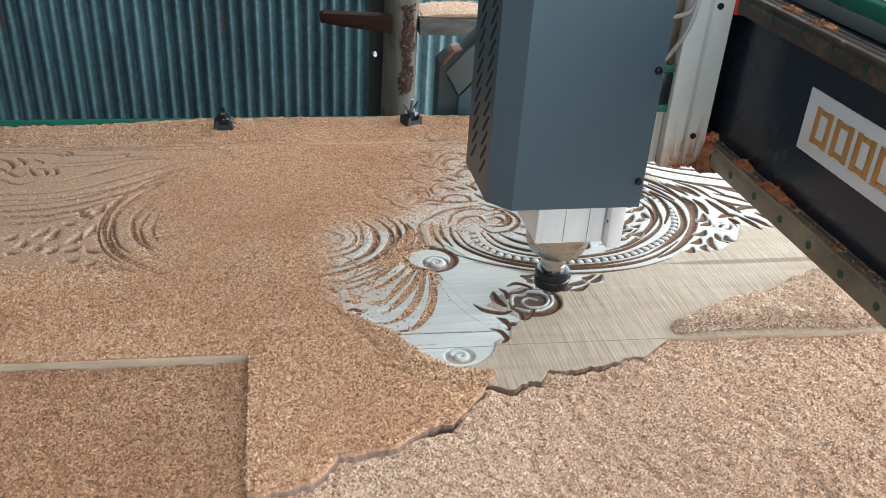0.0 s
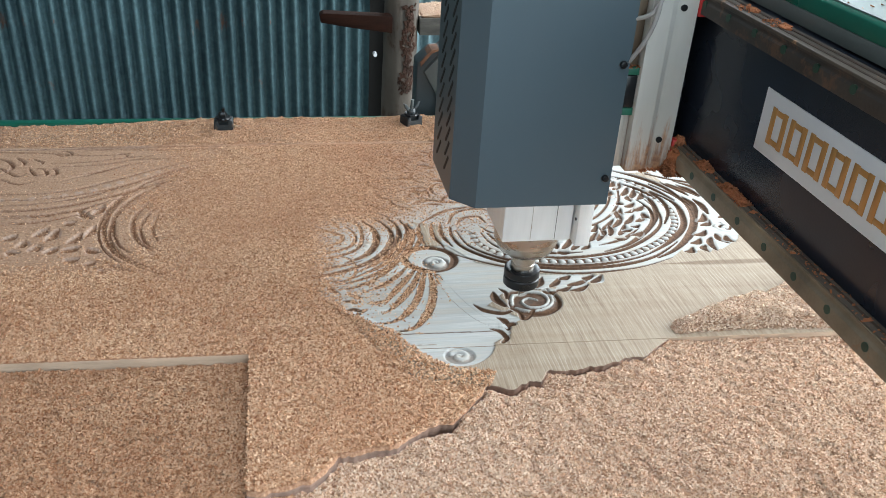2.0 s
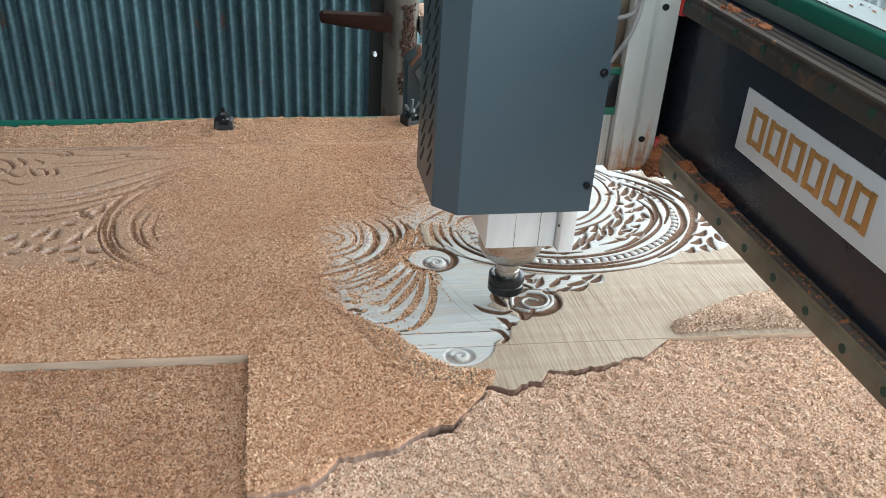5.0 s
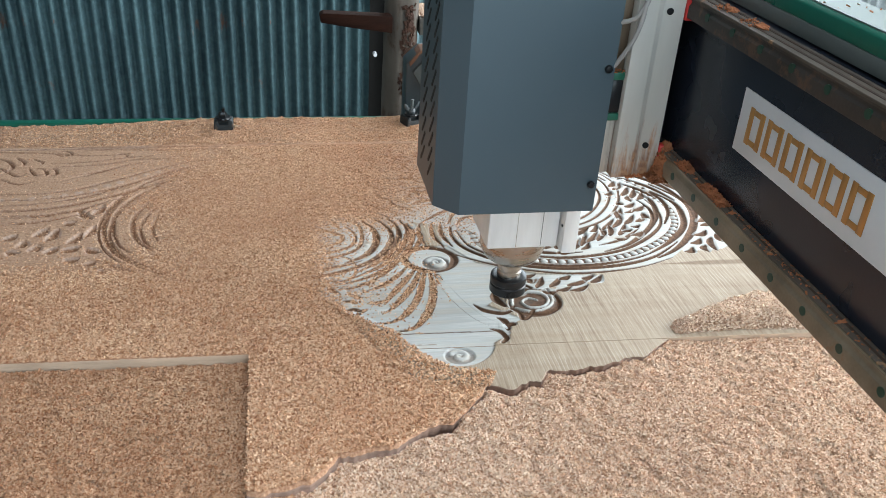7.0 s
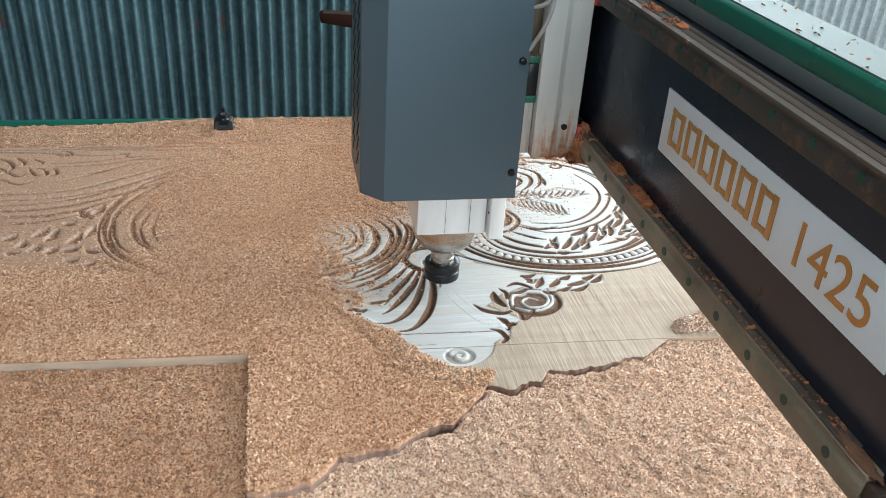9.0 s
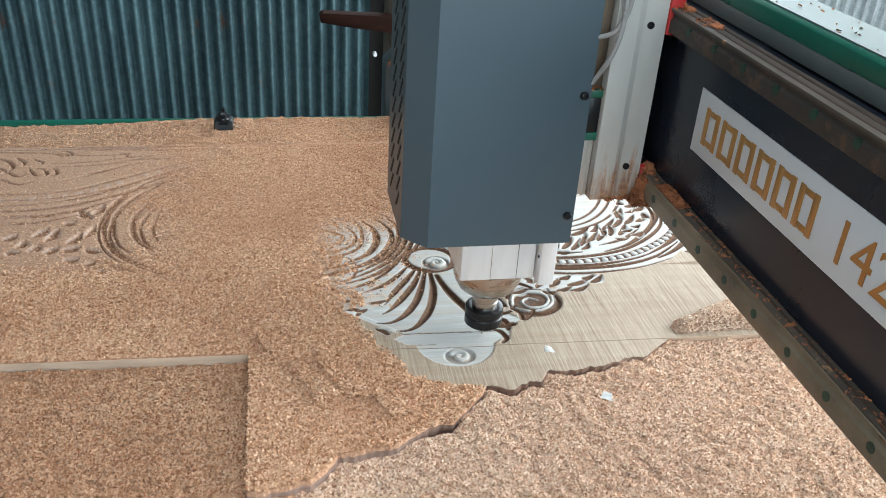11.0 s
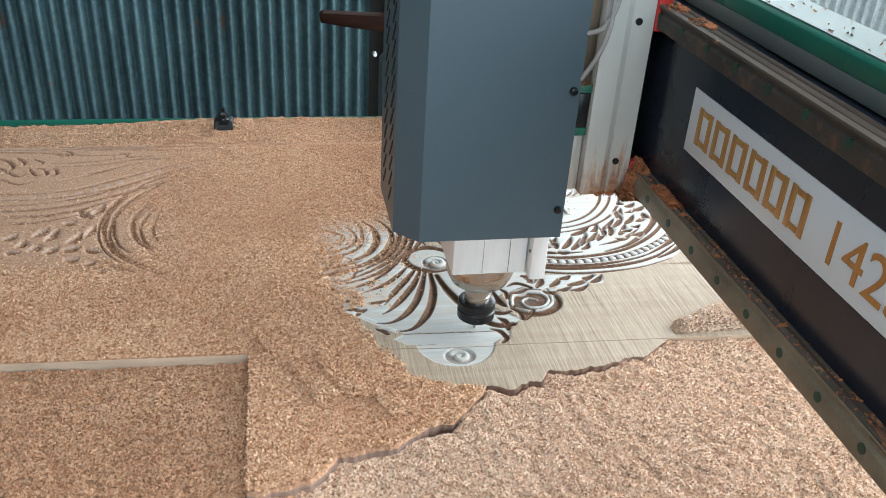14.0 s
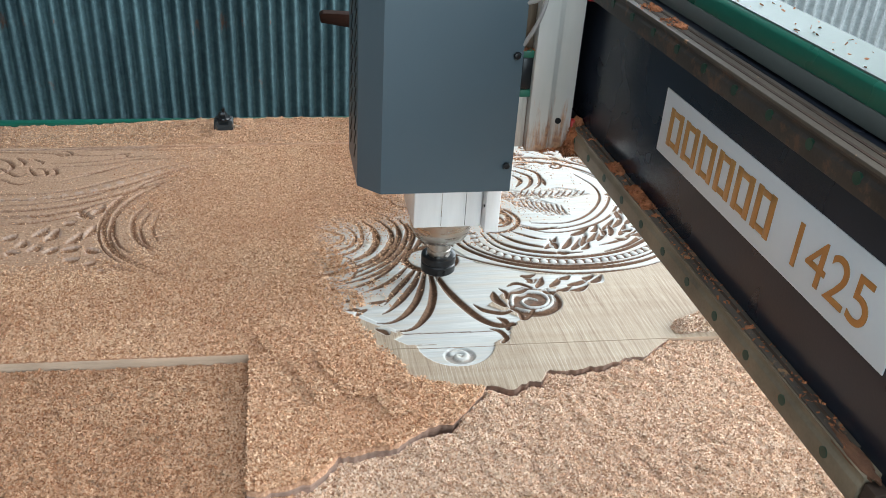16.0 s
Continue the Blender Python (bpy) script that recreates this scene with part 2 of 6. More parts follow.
# ---- mesh helpers ----


def mesh_of(bm, name, smooth=None):
    me = bpy.data.meshes.new(name)
    bmesh.ops.recalc_face_normals(bm, faces=bm.faces)
    bm.to_mesh(me)
    bm.free()
    if smooth is not None:
        for p in me.polygons:
            p.use_smooth = True
        me.set_sharp_from_angle(angle=radians(smooth))
    return me


def part(name, bm, material, parent, label="", smooth=35):
    me = bm if isinstance(bm, bpy.types.Mesh) else mesh_of(bm, name, smooth)
    if not me.materials:
        me.materials.append(material)
    ob = new(name, me)
    ob.parent = parent
    if label:
        ob["label"] = label
    return ob


def thing(name, label, category, group="", kind="", at=(0, 0, 0)):
    ob = new(name)
    ob.empty_display_size = 0.05
    ob.location = at
    return tagged(ob, label, category, group, kind)


def solid(name, bm, material, label, category, group="", kind="", smooth=35):
    me = mesh_of(bm, name, smooth)
    me.materials.append(material)
    return tagged(new(name, me), label, category, group, kind)


def box(x0, y0, z0, x1, y1, z1, bev=0.0, bm=None, seg=2):
    own = bmesh.new()
    r = bmesh.ops.create_cube(own, size=1)
    for v in r["verts"]:
        v.co = ((x0 + x1) / 2 + v.co.x * (x1 - x0), (y0 + y1) / 2 + v.co.y * (y1 - y0), (z0 + z1) / 2 + v.co.z * (z1 - z0))
    if bev:
        bmesh.ops.bevel(own, geom=own.edges[:], offset=bev, segments=seg, affect="EDGES", profile=0.5)
    return join(bm, own)


def join(bm, own):
    if bm is None:
        return own
    me = bpy.data.meshes.new("tmp")
    own.to_mesh(me)
    own.free()
    bm.from_mesh(me)
    bpy.data.meshes.remove(me)
    return bm


def prism(poly, axis, lo, hi, bev=0.0, bm=None):
    """A polygon in the plane across axis, drawn out from lo to hi. Polygon pairs are the other two axes in order."""
    own = bmesh.new()

    def co(p, w):
        return {"x": (w, *p), "y": (p[0], w, p[1]), "z": (*p, w)}[axis]
    a = [own.verts.new(co(p, lo)) for p in poly]
    b = [own.verts.new(co(p, hi)) for p in poly]
    own.faces.new(a)
    own.faces.new(b[::-1])
    for i in range(len(poly)):
        j = (i + 1) % len(poly)
        own.faces.new((a[i], b[i], b[j], a[j]))
    bmesh.ops.recalc_face_normals(own, faces=own.faces)
    if bev:
        bmesh.ops.bevel(own, geom=own.edges[:], offset=bev, segments=2, affect="EDGES", profile=0.5)
    return join(bm, own)


def lathe(profile, cx, cy, seg=48, bm=None):
    """Rings of (radius, z) about an upright axis, closed at both ends."""
    own = bmesh.new()
    rings = []
    for r, z in profile:
        rings.append([own.verts.new((cx + r * math.cos(2 * math.pi * k / seg), cy + r * math.sin(2 * math.pi * k / seg), z)) for k in range(seg)])
    for a, b in zip(rings, rings[1:]):
        for k in range(seg):
            own.faces.new((a[k], a[(k + 1) % seg], b[(k + 1) % seg], b[k]))
    own.faces.new(rings[0])
    own.faces.new(rings[-1])
    return join(bm, own)


def rod(p, q, r, seg=12, bm=None):
    own = bmesh.new()
    p, q = Vector(p), Vector(q)
    bmesh.ops.create_cone(own, cap_ends=True, segments=seg, radius1=r, radius2=r, depth=(q - p).length)
    m = Matrix.Translation((p + q) / 2) @ (q - p).to_track_quat("Z", "Y").to_matrix().to_4x4()
    bmesh.ops.transform(own, matrix=m, verts=own.verts)
    return join(bm, own)


def tube(points, r, seg=8):
    own = bmesh.new()
    pts = [Vector(p) for p in points]
    rings = []
    for i, p in enumerate(pts):
        d = (pts[min(i + 1, len(pts) - 1)] - pts[max(i - 1, 0)]).normalized()
        q = d.to_track_quat("Z", "Y").to_matrix()
        rings.append([own.verts.new(p + q @ Vector((r * math.cos(2 * math.pi * k / seg), r * math.sin(2 * math.pi * k / seg), 0))) for k in range(seg)])
    for a, b in zip(rings, rings[1:]):
        for k in range(seg):
            own.faces.new((a[k], a[(k + 1) % seg], b[(k + 1) % seg], b[k]))
    own.faces.new(rings[0])
    own.faces.new(rings[-1])
    return own


def spline(pts, n=24):
    """Points along a smooth curve through pts."""
    P = np.array([pts[0], *pts, pts[-1]], float)
    out = []
    for i in range(1, len(P) - 2):
        t = np.linspace(0, 1, n, endpoint=False)[:, None]
        a, b, c, d = P[i - 1:i + 3]
        out.append(0.5 * (2 * b + (c - a) * t + (2 * a - 5 * b + 4 * c - d) * t ** 2 + (3 * b - a - 3 * c + d) * t ** 3))
    return np.vstack([*out, P[-1:]])


def quad_mesh(name, co, quads, smooth=True):
    me = bpy.data.meshes.new(name)
    me.vertices.add(len(co))
    me.vertices.foreach_set("co", np.ascontiguousarray(co, np.float32).ravel())
    me.loops.add(quads.size)
    me.loops.foreach_set("vertex_index", np.ascontiguousarray(quads, np.int32).ravel())
    me.polygons.add(len(quads))
    me.polygons.foreach_set("loop_start", np.arange(0, quads.size, 4, dtype=np.int32))
    me.polygons.foreach_set("use_smooth", np.full(len(quads), smooth))
    me.update()
    me.validate()
    return me


def grid_quads(nx, ny):
    i = np.arange(nx * ny).reshape(nx, ny)
    return np.stack([i[:-1, :-1], i[1:, :-1], i[1:, 1:], i[:-1, 1:]], -1).reshape(-1, 4)


RNG = np.random.default_rng(7)


def soft_noise(shape, step, size):
    """Smooth random heights, about -1 to 1, with lumps of the given size in metres on a grid of the given step."""
    fx, fy = np.fft.fftfreq(shape[0], step)[:, None], np.fft.fftfreq(shape[1], step)[None, :]
    f = np.fft.fft2(RNG.standard_normal(shape)) * np.exp(-0.5 * (2 * math.pi * size / 2.5) ** 2 * (fx ** 2 + fy ** 2))
    a = np.fft.ifft2(f).real
    return a / (a.std() * 2 + 1e-9)


def smooth_step(a, lo, hi):
    t = np.clip((a - lo) / (hi - lo), 0, 1)
    return t * t * (3 - 2 * t)


# ---- the shed ----
SHEET_W, PITCH, WALL_Y = 0.77, 0.0481, 3.3


def corrugated(name, width, length, pitch=PITCH, depth=0.0125, rows=6):
    n = int(round(width / pitch)) * 8 + 1
    x = np.linspace(0, width + 0.02, n)
    z = np.linspace(0, length, rows)
    X, Z = np.meshgrid(x, z, indexing="ij")
    Y = depth * np.cos(2 * math.pi * X / pitch) + 0.004 * np.sin(Z * 2.1 + X * 3)
    front = np.stack([X, Y, Z], -1).reshape(-1, 3)
    back = front + (0, 0.0012, 0)
    q = grid_quads(n, rows)
    return quad_mesh(name, np.vstack([front, back]), np.vstack([q, q[:, ::-1] + len(front)]))


floor = solid("floor", box(-3.2, -3.0, -0.95, 3.6, 3.6, -0.85), CONCRETE, "rough grey concrete floor of the workshop", "floor", kind="structure")
wall_back = thing("wall_back", "corrugated painted metal sheet wall of the workshop", "wall", kind="structure")
long_sheet = corrugated("sheet", SHEET_W, 3.2)
short_sheet = corrugated("sheet_low", SHEET_W, 1.15)
top_sheet = corrugated("sheet_top", SHEET_W, 0.35)
for me in (long_sheet,):
    me.materials.append(BLUE_SHEET)
bright_long = long_sheet.copy()
bright_long.materials[0] = SILVER_SHEET
for me in (short_sheet, top_sheet):
    me.materials.append(SILVER_SHEET)
for k in range(-4, 5):
    x = 0.34 + k * SHEET_W
    y = WALL_Y + (0.014 if k % 2 else 0.0)
    if 0.3 < x < 2.5:
        for me, z in ((short_sheet, -0.85), (top_sheet, 2.0)):
            if k == 0:
                me = me.copy()
                me.materials[0] = PALE_SHEET
            part("corrugated_sheet", me, None, wall_back, "pale blue painted sheet" if k == 0 else "bare galvanised sheet").location = (x + (0.085 if k == 0 else 0), y, z)
    else:
        ob = part("corrugated_sheet", long_sheet if k < 0 else bright_long, None, wall_back)
        ob.location = (x + (0.085 if k == 0 else 0), y, -0.85)
# black backing strip: paints the dark of the open gap between two sheets
part("gap_backing", box(0.30, WALL_Y + 0.05, -0.85, 0.50, WALL_Y + 0.09, 2.3, 0.003), GAP_SHADE, wall_back, "near-black strip painted as the shade in the gap between sheets")
# white disc painted as daylight showing through a hole in the sheet
part("daylight_dot", rod((0.379, 3.255, -0.288), (0.379, 3.285, -0.288), 0.0075, 10), STICKER, wall_back, "white disc painted as daylight through a small hole")
window_1 = thing("window_1", "open unglazed daylight opening in the metal wall", "window", kind="structure")
for b in ((0.38, 0.28, 2.72, 0.34), (0.38, 1.96, 2.72, 2.02), (0.38, 0.342, 0.44, 1.958), (2.66, 0.342, 2.72, 1.958)):
    part("window_frame", box(b[0], WALL_Y - 0.02, b[1], b[2], WALL_Y + 0.06, b[3], 0.004), GREYWOOD, window_1)

# unseen walls and roof, added to close the room and shape its light
wall_left = solid("wall_left", box(-3.1, -2.6, -0.85, -3.0, 3.5, 2.4), GREYWOOD, "unseen weathered timber side wall added to close the workshop", "wall", kind="structure")
wall_right = thing("wall_right", "unseen weathered timber side wall with a long open window", "wall", kind="structure")
for b in ((-2.6, -0.85, 3.5, 0.18), (-2.6, 1.82, 3.5, 2.4), (-2.6, 0.18, -0.37, 1.82), (2.67, 0.18, 3.5, 1.82)):
    part("wall_panel", box(3.4, b[0], b[1], 3.5, b[2], b[3]), GREYWOOD, wall_right)
wall_front = thing("wall_front", "unseen timber wall added behind the camera, with a wide open doorway", "wall", kind="structure")
for b in ((-3.0, -0.85, -0.7, 2.4), (2.7, -0.85, 3.4, 2.4), (-0.7, 2.05, 2.7, 2.4)):
    part("wall_panel", box(b[0], -2.6, b[1], b[2], -2.5, b[3]), GREYWOOD, wall_front)
roof = box(-3.2, -2.7, 2.4, -1.40, 3.7, 2.45)
for b in ((2.70, -2.7, 3.6, 3.7), (-1.40, -2.7, 2.70, -0.95), (-1.40, 1.35, 2.70, 3.7)):
    box(b[0], b[1], 2.4, b[2], b[3], 2.45, 0, roof)
solid("ceiling", roof, GREYWOOD, "unseen flat roof added over the workshop, with a wide opening", "ceiling", kind="structure")


def wooden_post():
    t = thing("wooden_post", "round weathered wooden post with peeling bark", "post")
    bm = bmesh.new()
    n, m = 40, 60
    rings = []
    for j in range(m):
        z = -0.85 + 3.25 * j / (m - 1)
        cx = 0.3495 + 0.012 * (z + 0.2)
        rings.append([])
        for k in range(n):
            a = 2 * math.pi * k / n
            r = 0.0485 + 0.004 * noise.noise((math.cos(a) * 1.5, math.sin(a) * 1.5, z * 3)) + 0.0015 * noise.noise((math.cos(a) * 6, math.sin(a) * 6, z * 14))
            rings[-1].append(bm.verts.new((cx + r * math.cos(a), 2.40 + r * math.sin(a), z)))
    for a, b in zip(rings, rings[1:]):
        for k in range(n):
            bm.faces.new((a[k], a[(k + 1) % n], b[(k + 1) % n], b[k]))
    bm.faces.new(rings[-1])
    part("trunk", bm, POLE, t, smooth=80)
    rnd = random.Random(4)
    for k in range(220):
        z = -0.12 + 0.24 * k / 219 + rnd.uniform(-0.01, 0.01)
        a = radians(-70 + rnd.uniform(-30, 22) * (0.35 + 0.65 * abs(math.sin(k * 0.03 + 0.6))))
        w, h = rnd.uniform(0.0015, 0.004), rnd.uniform(0.002, 0.007)
        bm = box(-w, -0.0015, -h, w, 0.0012, h, 0.0005, seg=1)
        for v in bm.verts:
            v.co += Vector((rnd.uniform(-1, 1), rnd.uniform(-1, 1), rnd.uniform(-1, 1))) * 0.0014
        c = (0.3495 + 0.012 * (z + 0.2) + 0.0500 * math.cos(a), 2.40 + 0.0500 * math.sin(a), z)
        bmesh.ops.transform(bm, matrix=Matrix.Translation(c) @ Euler((rnd.uniform(-0.22, 0.22), rnd.uniform(-0.6, 0.6), a + math.pi / 2)).to_matrix().to_4x4(), verts=bm.verts)
        part("bark_flake", bm, PEEL, t, smooth=None)


wooden_post()
bm = prism([(0.119, 0.100), (0.128, 0.108), (0.318, 0.101), (0.318, 0.055), (0.21, 0.068), (0.122, 0.082)], "y", 2.335, 2.375, 0.002)
solid("wooden_plank", bm, DARKWOOD, "dark reddish broken plank nailed to the post", "plank")
bm = prism([(0.40, 0.040), (0.40, 0.088), (0.80, 0.086), (0.80, 0.036)], "y", 2.37, 2.52, 0.003)
solid("wooden_shelf", bm, SHELFWOOD, "grey weathered shelf plank covered with sawdust", "shelf")

# ---- machine bed ----
bed = thing("machine_bed", "green steel router table with a wooden spoilboard", "workbench")
part("spoilboard", box(-1.35, 0.44, -0.06, 1.75, 1.845, -0.04, 0.002), MDF, bed)
for y in (0.415, 1.85):
    part("side_beam", box(-1.4, y, -0.16, 1.8, y + 0.02, -0.008, 0.002), GREEN, bed, "green painted steel side beam")
for x in (-1.38, 0.2, 1.72):
    part("cross_beam", box(x, 0.44, -0.16, x + 0.06, 1.85, -0.062, 0.003), GREEN, bed)
    for y in (0.44, 1.79):
        part("leg", box(x, y, -0.85, x + 0.06, y + 0.05, -0.162, 0.004), GREEN, bed)


def hold_down(x, y, lean):
    t = thing("clamp", "black steel hold-down clamp with a wing nut", "clamp", group="hold-down clamps", at=(x, y, -0.006))
    block = prism([(-0.020, 0), (-0.019, 0.024), (-0.012, 0.027), (-0.009, 0.017), (0.009, 0.017), (0.012, 0.028), (0.020, 0.025), (0.021, 0)], "y", -0.016, 0.016, 0.0015)
    box(-0.011, -0.008, 0.016, 0.011, 0.014, 0.0265, 0.002, block)
    part("block", block, CLAMPED, t, "dusty black cast clamp body")
    if not lean:
        part("straw", rod((0.016, -0.012, 0.018), (0.038, -0.014, 0.012), 0.0011, 6), PLYCUT, t, "long splinter caught under the clamp")
    part("washer", lathe([(0.015, 0.026), (0.016, 0.028), (0.015, 0.031)], 0, 0, 20), BLACK, t)
    part("bolt", rod((0, 0, 0.03), (0.002, 0, 0.062 if lean else 0.050), 0.0036), GREYCAP if lean else BLACK, t)
    w = lathe([(0.009, 0.031), (0.010, 0.036), (0.007, 0.042)], 0, 0, 16 if lean else 6)
    for s in (-1, 1) if lean else ():
        prism([(s * 0.006, 0.033), (s * 0.018, 0.045), (s * 0.021, 0.056), (s * 0.014, 0.053), (s * 0.005, 0.041)], "y", -0.003, 0.003, 0.0008, w)
    part("wing_nut", w, LEG_PAINT if lean else BLACK, t)
    t.rotation_euler = (0, 0, radians(lean))


hold_down(-0.118, 1.79, 0)
hold_down(0.293, 1.80, 25)

# ---- carved board ----
STEP = 0.001
CX, CY = np.arange(-0.66, 1.30, STEP), np.arange(0.70, 1.70, STEP)
GX, GY = np.meshgrid(CX, CY, indexing="ij")
HGT = np.zeros_like(GX)
CUT = np.zeros_like(GX)
SHADE_STAIN = np.zeros_like(GX)  # brown of the grooves: painted shade plus the cutter's burnish; also a heartwood streak


def window(x, y, r):
    i0, i1 = np.searchsorted(CX, (x - r, x + r))
    j0, j1 = np.searchsorted(CY, (y - r, y + r))
    return slice(i0, i1), slice(j0, j1)


def stamp(x, y, r, top, depth, ridge):
    """One round dab: a ridge that rises to top from depth, or a groove that sinks to depth."""
    w = window(x, y, r)
    if HGT[w].size == 0:
        return
    d2 = ((GX[w] - x) ** 2 + (GY[w] - y) ** 2) / (r * r)
    hump = np.sqrt(np.clip(1 - d2, 0, 1))
    if ridge:
        HGT[w] = np.where(d2 < 1, np.maximum(HGT[w], depth + (top - depth) * hump), HGT[w])
        SHADE_STAIN[w] = np.where(hump > 0.5, SHADE_STAIN[w] * 0.25, SHADE_STAIN[w])
    else:
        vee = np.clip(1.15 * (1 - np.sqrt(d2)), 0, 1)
        SHADE_STAIN[w] = np.maximum(SHADE_STAIN[w], np.where(d2 < 1, smooth_step(vee, 0.10, 0.22), 0))
        HGT[w] = np.where(d2 < 1, np.minimum(HGT[w], top + (depth - top) * vee), HGT[w])
    CUT[w] = np.where(d2 < 1, 1, CUT[w])


def stroke(pts, r, top=0.0, depth=-0.006, ridge=False, taper=(1, 1), n=24):
    c = spline(pts, n)
    seg = np.r_[0, np.cumsum(np.hypot(*np.diff(c, axis=0).T))]
    m = max(3, int(seg[-1] / (r * (0.12 if ridge else 0.25))))
    s = np.linspace(0, seg[-1], m)
    for k, (x, y) in enumerate(zip(np.interp(s, seg, c[:, 0]), np.interp(s, seg, c[:, 1]))):
        u = k / (m - 1)
        f = (taper[0] + (1 - taper[0]) * min(1, u * 3)) * (taper[1] + (1 - taper[1]) * min(1, (1 - u) * 3))
        stamp(x, y, r * max(f, 0.2), top, depth, ridge)


def arc(cx, cy, r, a0, a1, n=14, grow=0.0):
    a = np.radians(np.linspace(a0, a1, n))
    rr = r + grow * np.linspace(0, 1, n)
    return np.stack([cx + rr * np.cos(a), cy + rr * np.sin(a)], -1)


def volute(cx, cy, r, turns, a0, side=1, n=22):
    t = np.linspace(0, 1, n)
    a = radians(a0) + side * t * turns * 2 * math.pi
    return np.stack([cx + r * (1 - 0.88 * t) * np.cos(a), cy + r * (1 - 0.88 * t) * np.sin(a)], -1)


def recess(inside, depth):
    HGT[inside] = np.minimum(HGT[inside], depth)
    CUT[inside] = 1


def inside_poly(pts):
    p = np.array(pts)
    hit = np.zeros(GX.shape, bool)
    for (x0, y0), (x1, y1) in zip(p, np.roll(p, -1, 0)):
        if y0 != y1:
            c = ((GY >= min(y0, y1)) & (GY < max(y0, y1)) & (GX < x0 + (GY - y0) / (y1 - y0) * (x1 - x0)))
            hit ^= c
    return hit


def facet(a, b, w, depth, side):
    """A chip-carved leaf from a to b: a long slope that falls to one side and a short steep wall that comes up again."""
    a, b = np.array(a), np.array(b)
    L = math.hypot(*(b - a))
    d = (b - a) / L
    win = window(*((a + b) / 2), L / 2 + w)
    t = ((GX[win] - a[0]) * d[0] + (GY[win] - a[1]) * d[1]) / L
    s = side * ((GY[win] - a[1]) * d[0] - (GX[win] - a[0]) * d[1]) / (w * np.sin(np.pi * np.clip(t, 0.002, 0.998) ** 0.8) ** 0.7)
    s += 0.35 * side * np.sin(np.pi * np.clip(t, 0, 1))
    on = (t > 0) & (t < 1) & (np.abs(s) < 1)
    fall = np.where(s < 0.3, (s + 1) / 1.3, (1 - s) / 0.7)
    HGT[win] = np.where(on, np.minimum(HGT[win], depth * np.clip(fall, 0, 1)), HGT[win])
    SHADE_STAIN[win] = np.where(on, np.maximum(SHADE_STAIN[win] * 0.3, smooth_step(fall, 0.38, 0.5)), SHADE_STAIN[win])
    CUT[win] = np.where(on, 1, CUT[win])


def along(pts, gap):
    """Places at even gaps along a smooth curve."""
    c = spline(pts, 24)
    seg = np.r_[0, np.cumsum(np.hypot(*np.diff(c, axis=0).T))]
    s = np.arange(0, seg[-1], gap)
    return list(zip(np.interp(s, seg, c[:, 0]), np.interp(s, seg, c[:, 1])))


# smooth cut ground between the shell, the ring and the flower
recess(inside_poly([(0.225, 1.16), (0.235, 1.235), (0.27, 1.24), (0.31, 1.18), (0.40, 1.135), (0.50, 1.122), (0.49, 1.105), (0.40, 1.09), (0.335, 1.085), (0.30, 1.05), (0.345, 1.01), (0.318, 0.995), (0.318, 0.975), (0.29, 0.956), (0.165, 0.962), (0.148, 0.977), (0.165, 0.99), (0.10, 1.05), (0.09, 1.12)]), -0.0035)
recess(inside_poly(np.vstack([arc(0.233, 0.962, 0.056, 180, 360, 20, 0.0), [(0.29, 0.958), (0.176, 0.96)]]).tolist()), -0.003)
# big spiral ring: hollow bands either side of a string of pearls
recess(inside_poly([(0.264, 1.223), (0.293, 1.202), (0.335, 1.170), (0.395, 1.144), (0.458, 1.129), (0.527, 1.131), (0.591, 1.142), (0.652, 1.167), (0.712, 1.218), (0.765, 1.289), (0.788, 1.357), (0.786, 1.420), (0.735, 1.470), (0.590, 1.582), (0.434, 1.547), (0.308, 1.377), (0.270, 1.314)]), -0.001)
stroke([(0.259, 1.249), (0.277, 1.214), (0.318, 1.181), (0.361, 1.159), (0.404, 1.143), (0.459, 1.131), (0.527, 1.132), (0.591, 1.143), (0.652, 1.167)], 0.0035, -0.001, -0.006, False, (0.3, 0.3), 10)
stroke([(0.627, 1.169), (0.669, 1.194), (0.714, 1.238), (0.751, 1.296), (0.767, 1.351), (0.760, 1.398), (0.726, 1.455)], 0.009, -0.001, -0.01, False, (0.3, 0.3), 10)
stroke([(0.289, 1.302), (0.287, 1.267), (0.299, 1.230), (0.331, 1.195), (0.373, 1.169), (0.426, 1.152), (0.493, 1.146), (0.565, 1.153), (0.625, 1.175), (0.684, 1.220)], 0.0062, -0.001, -0.009, False, (0.5, 0.3), 10)
stroke([(0.618, 1.185), (0.670, 1.221), (0.717, 1.270), (0.737, 1.318), (0.742, 1.372), (0.713, 1.429)], 0.0075, -0.001, -0.01, False, (0.3, 0.3), 10)
stroke([(0.298, 1.286), (0.307, 1.241), (0.330, 1.210), (0.367, 1.183), (0.420, 1.163), (0.476, 1.155), (0.537, 1.159), (0.593, 1.173), (0.646, 1.200)], 0.0048, -0.001, -0.008, False, (0.3, 0.3), 10)
stroke([(0.340, 1.279), (0.348, 1.244), (0.369, 1.216), (0.409, 1.194), (0.465, 1.182), (0.527, 1.187), (0.585, 1.205), (0.642, 1.244), (0.681, 1.288), (0.697, 1.342), (0.688, 1.395)], 0.005, -0.001, -0.008, False, (0.3, 0.3), 10)
stroke([(0.351, 1.276), (0.366, 1.240), (0.404, 1.212), (0.455, 1.198), (0.500, 1.198)], 0.006, -0.001, -0.008, False, (0.3, 0.3), 10)
stroke([(0.371, 1.272), (0.397, 1.242), (0.432, 1.223), (0.461, 1.217)], 0.0055, -0.001, -0.008, False, (0.3, 0.3), 10)
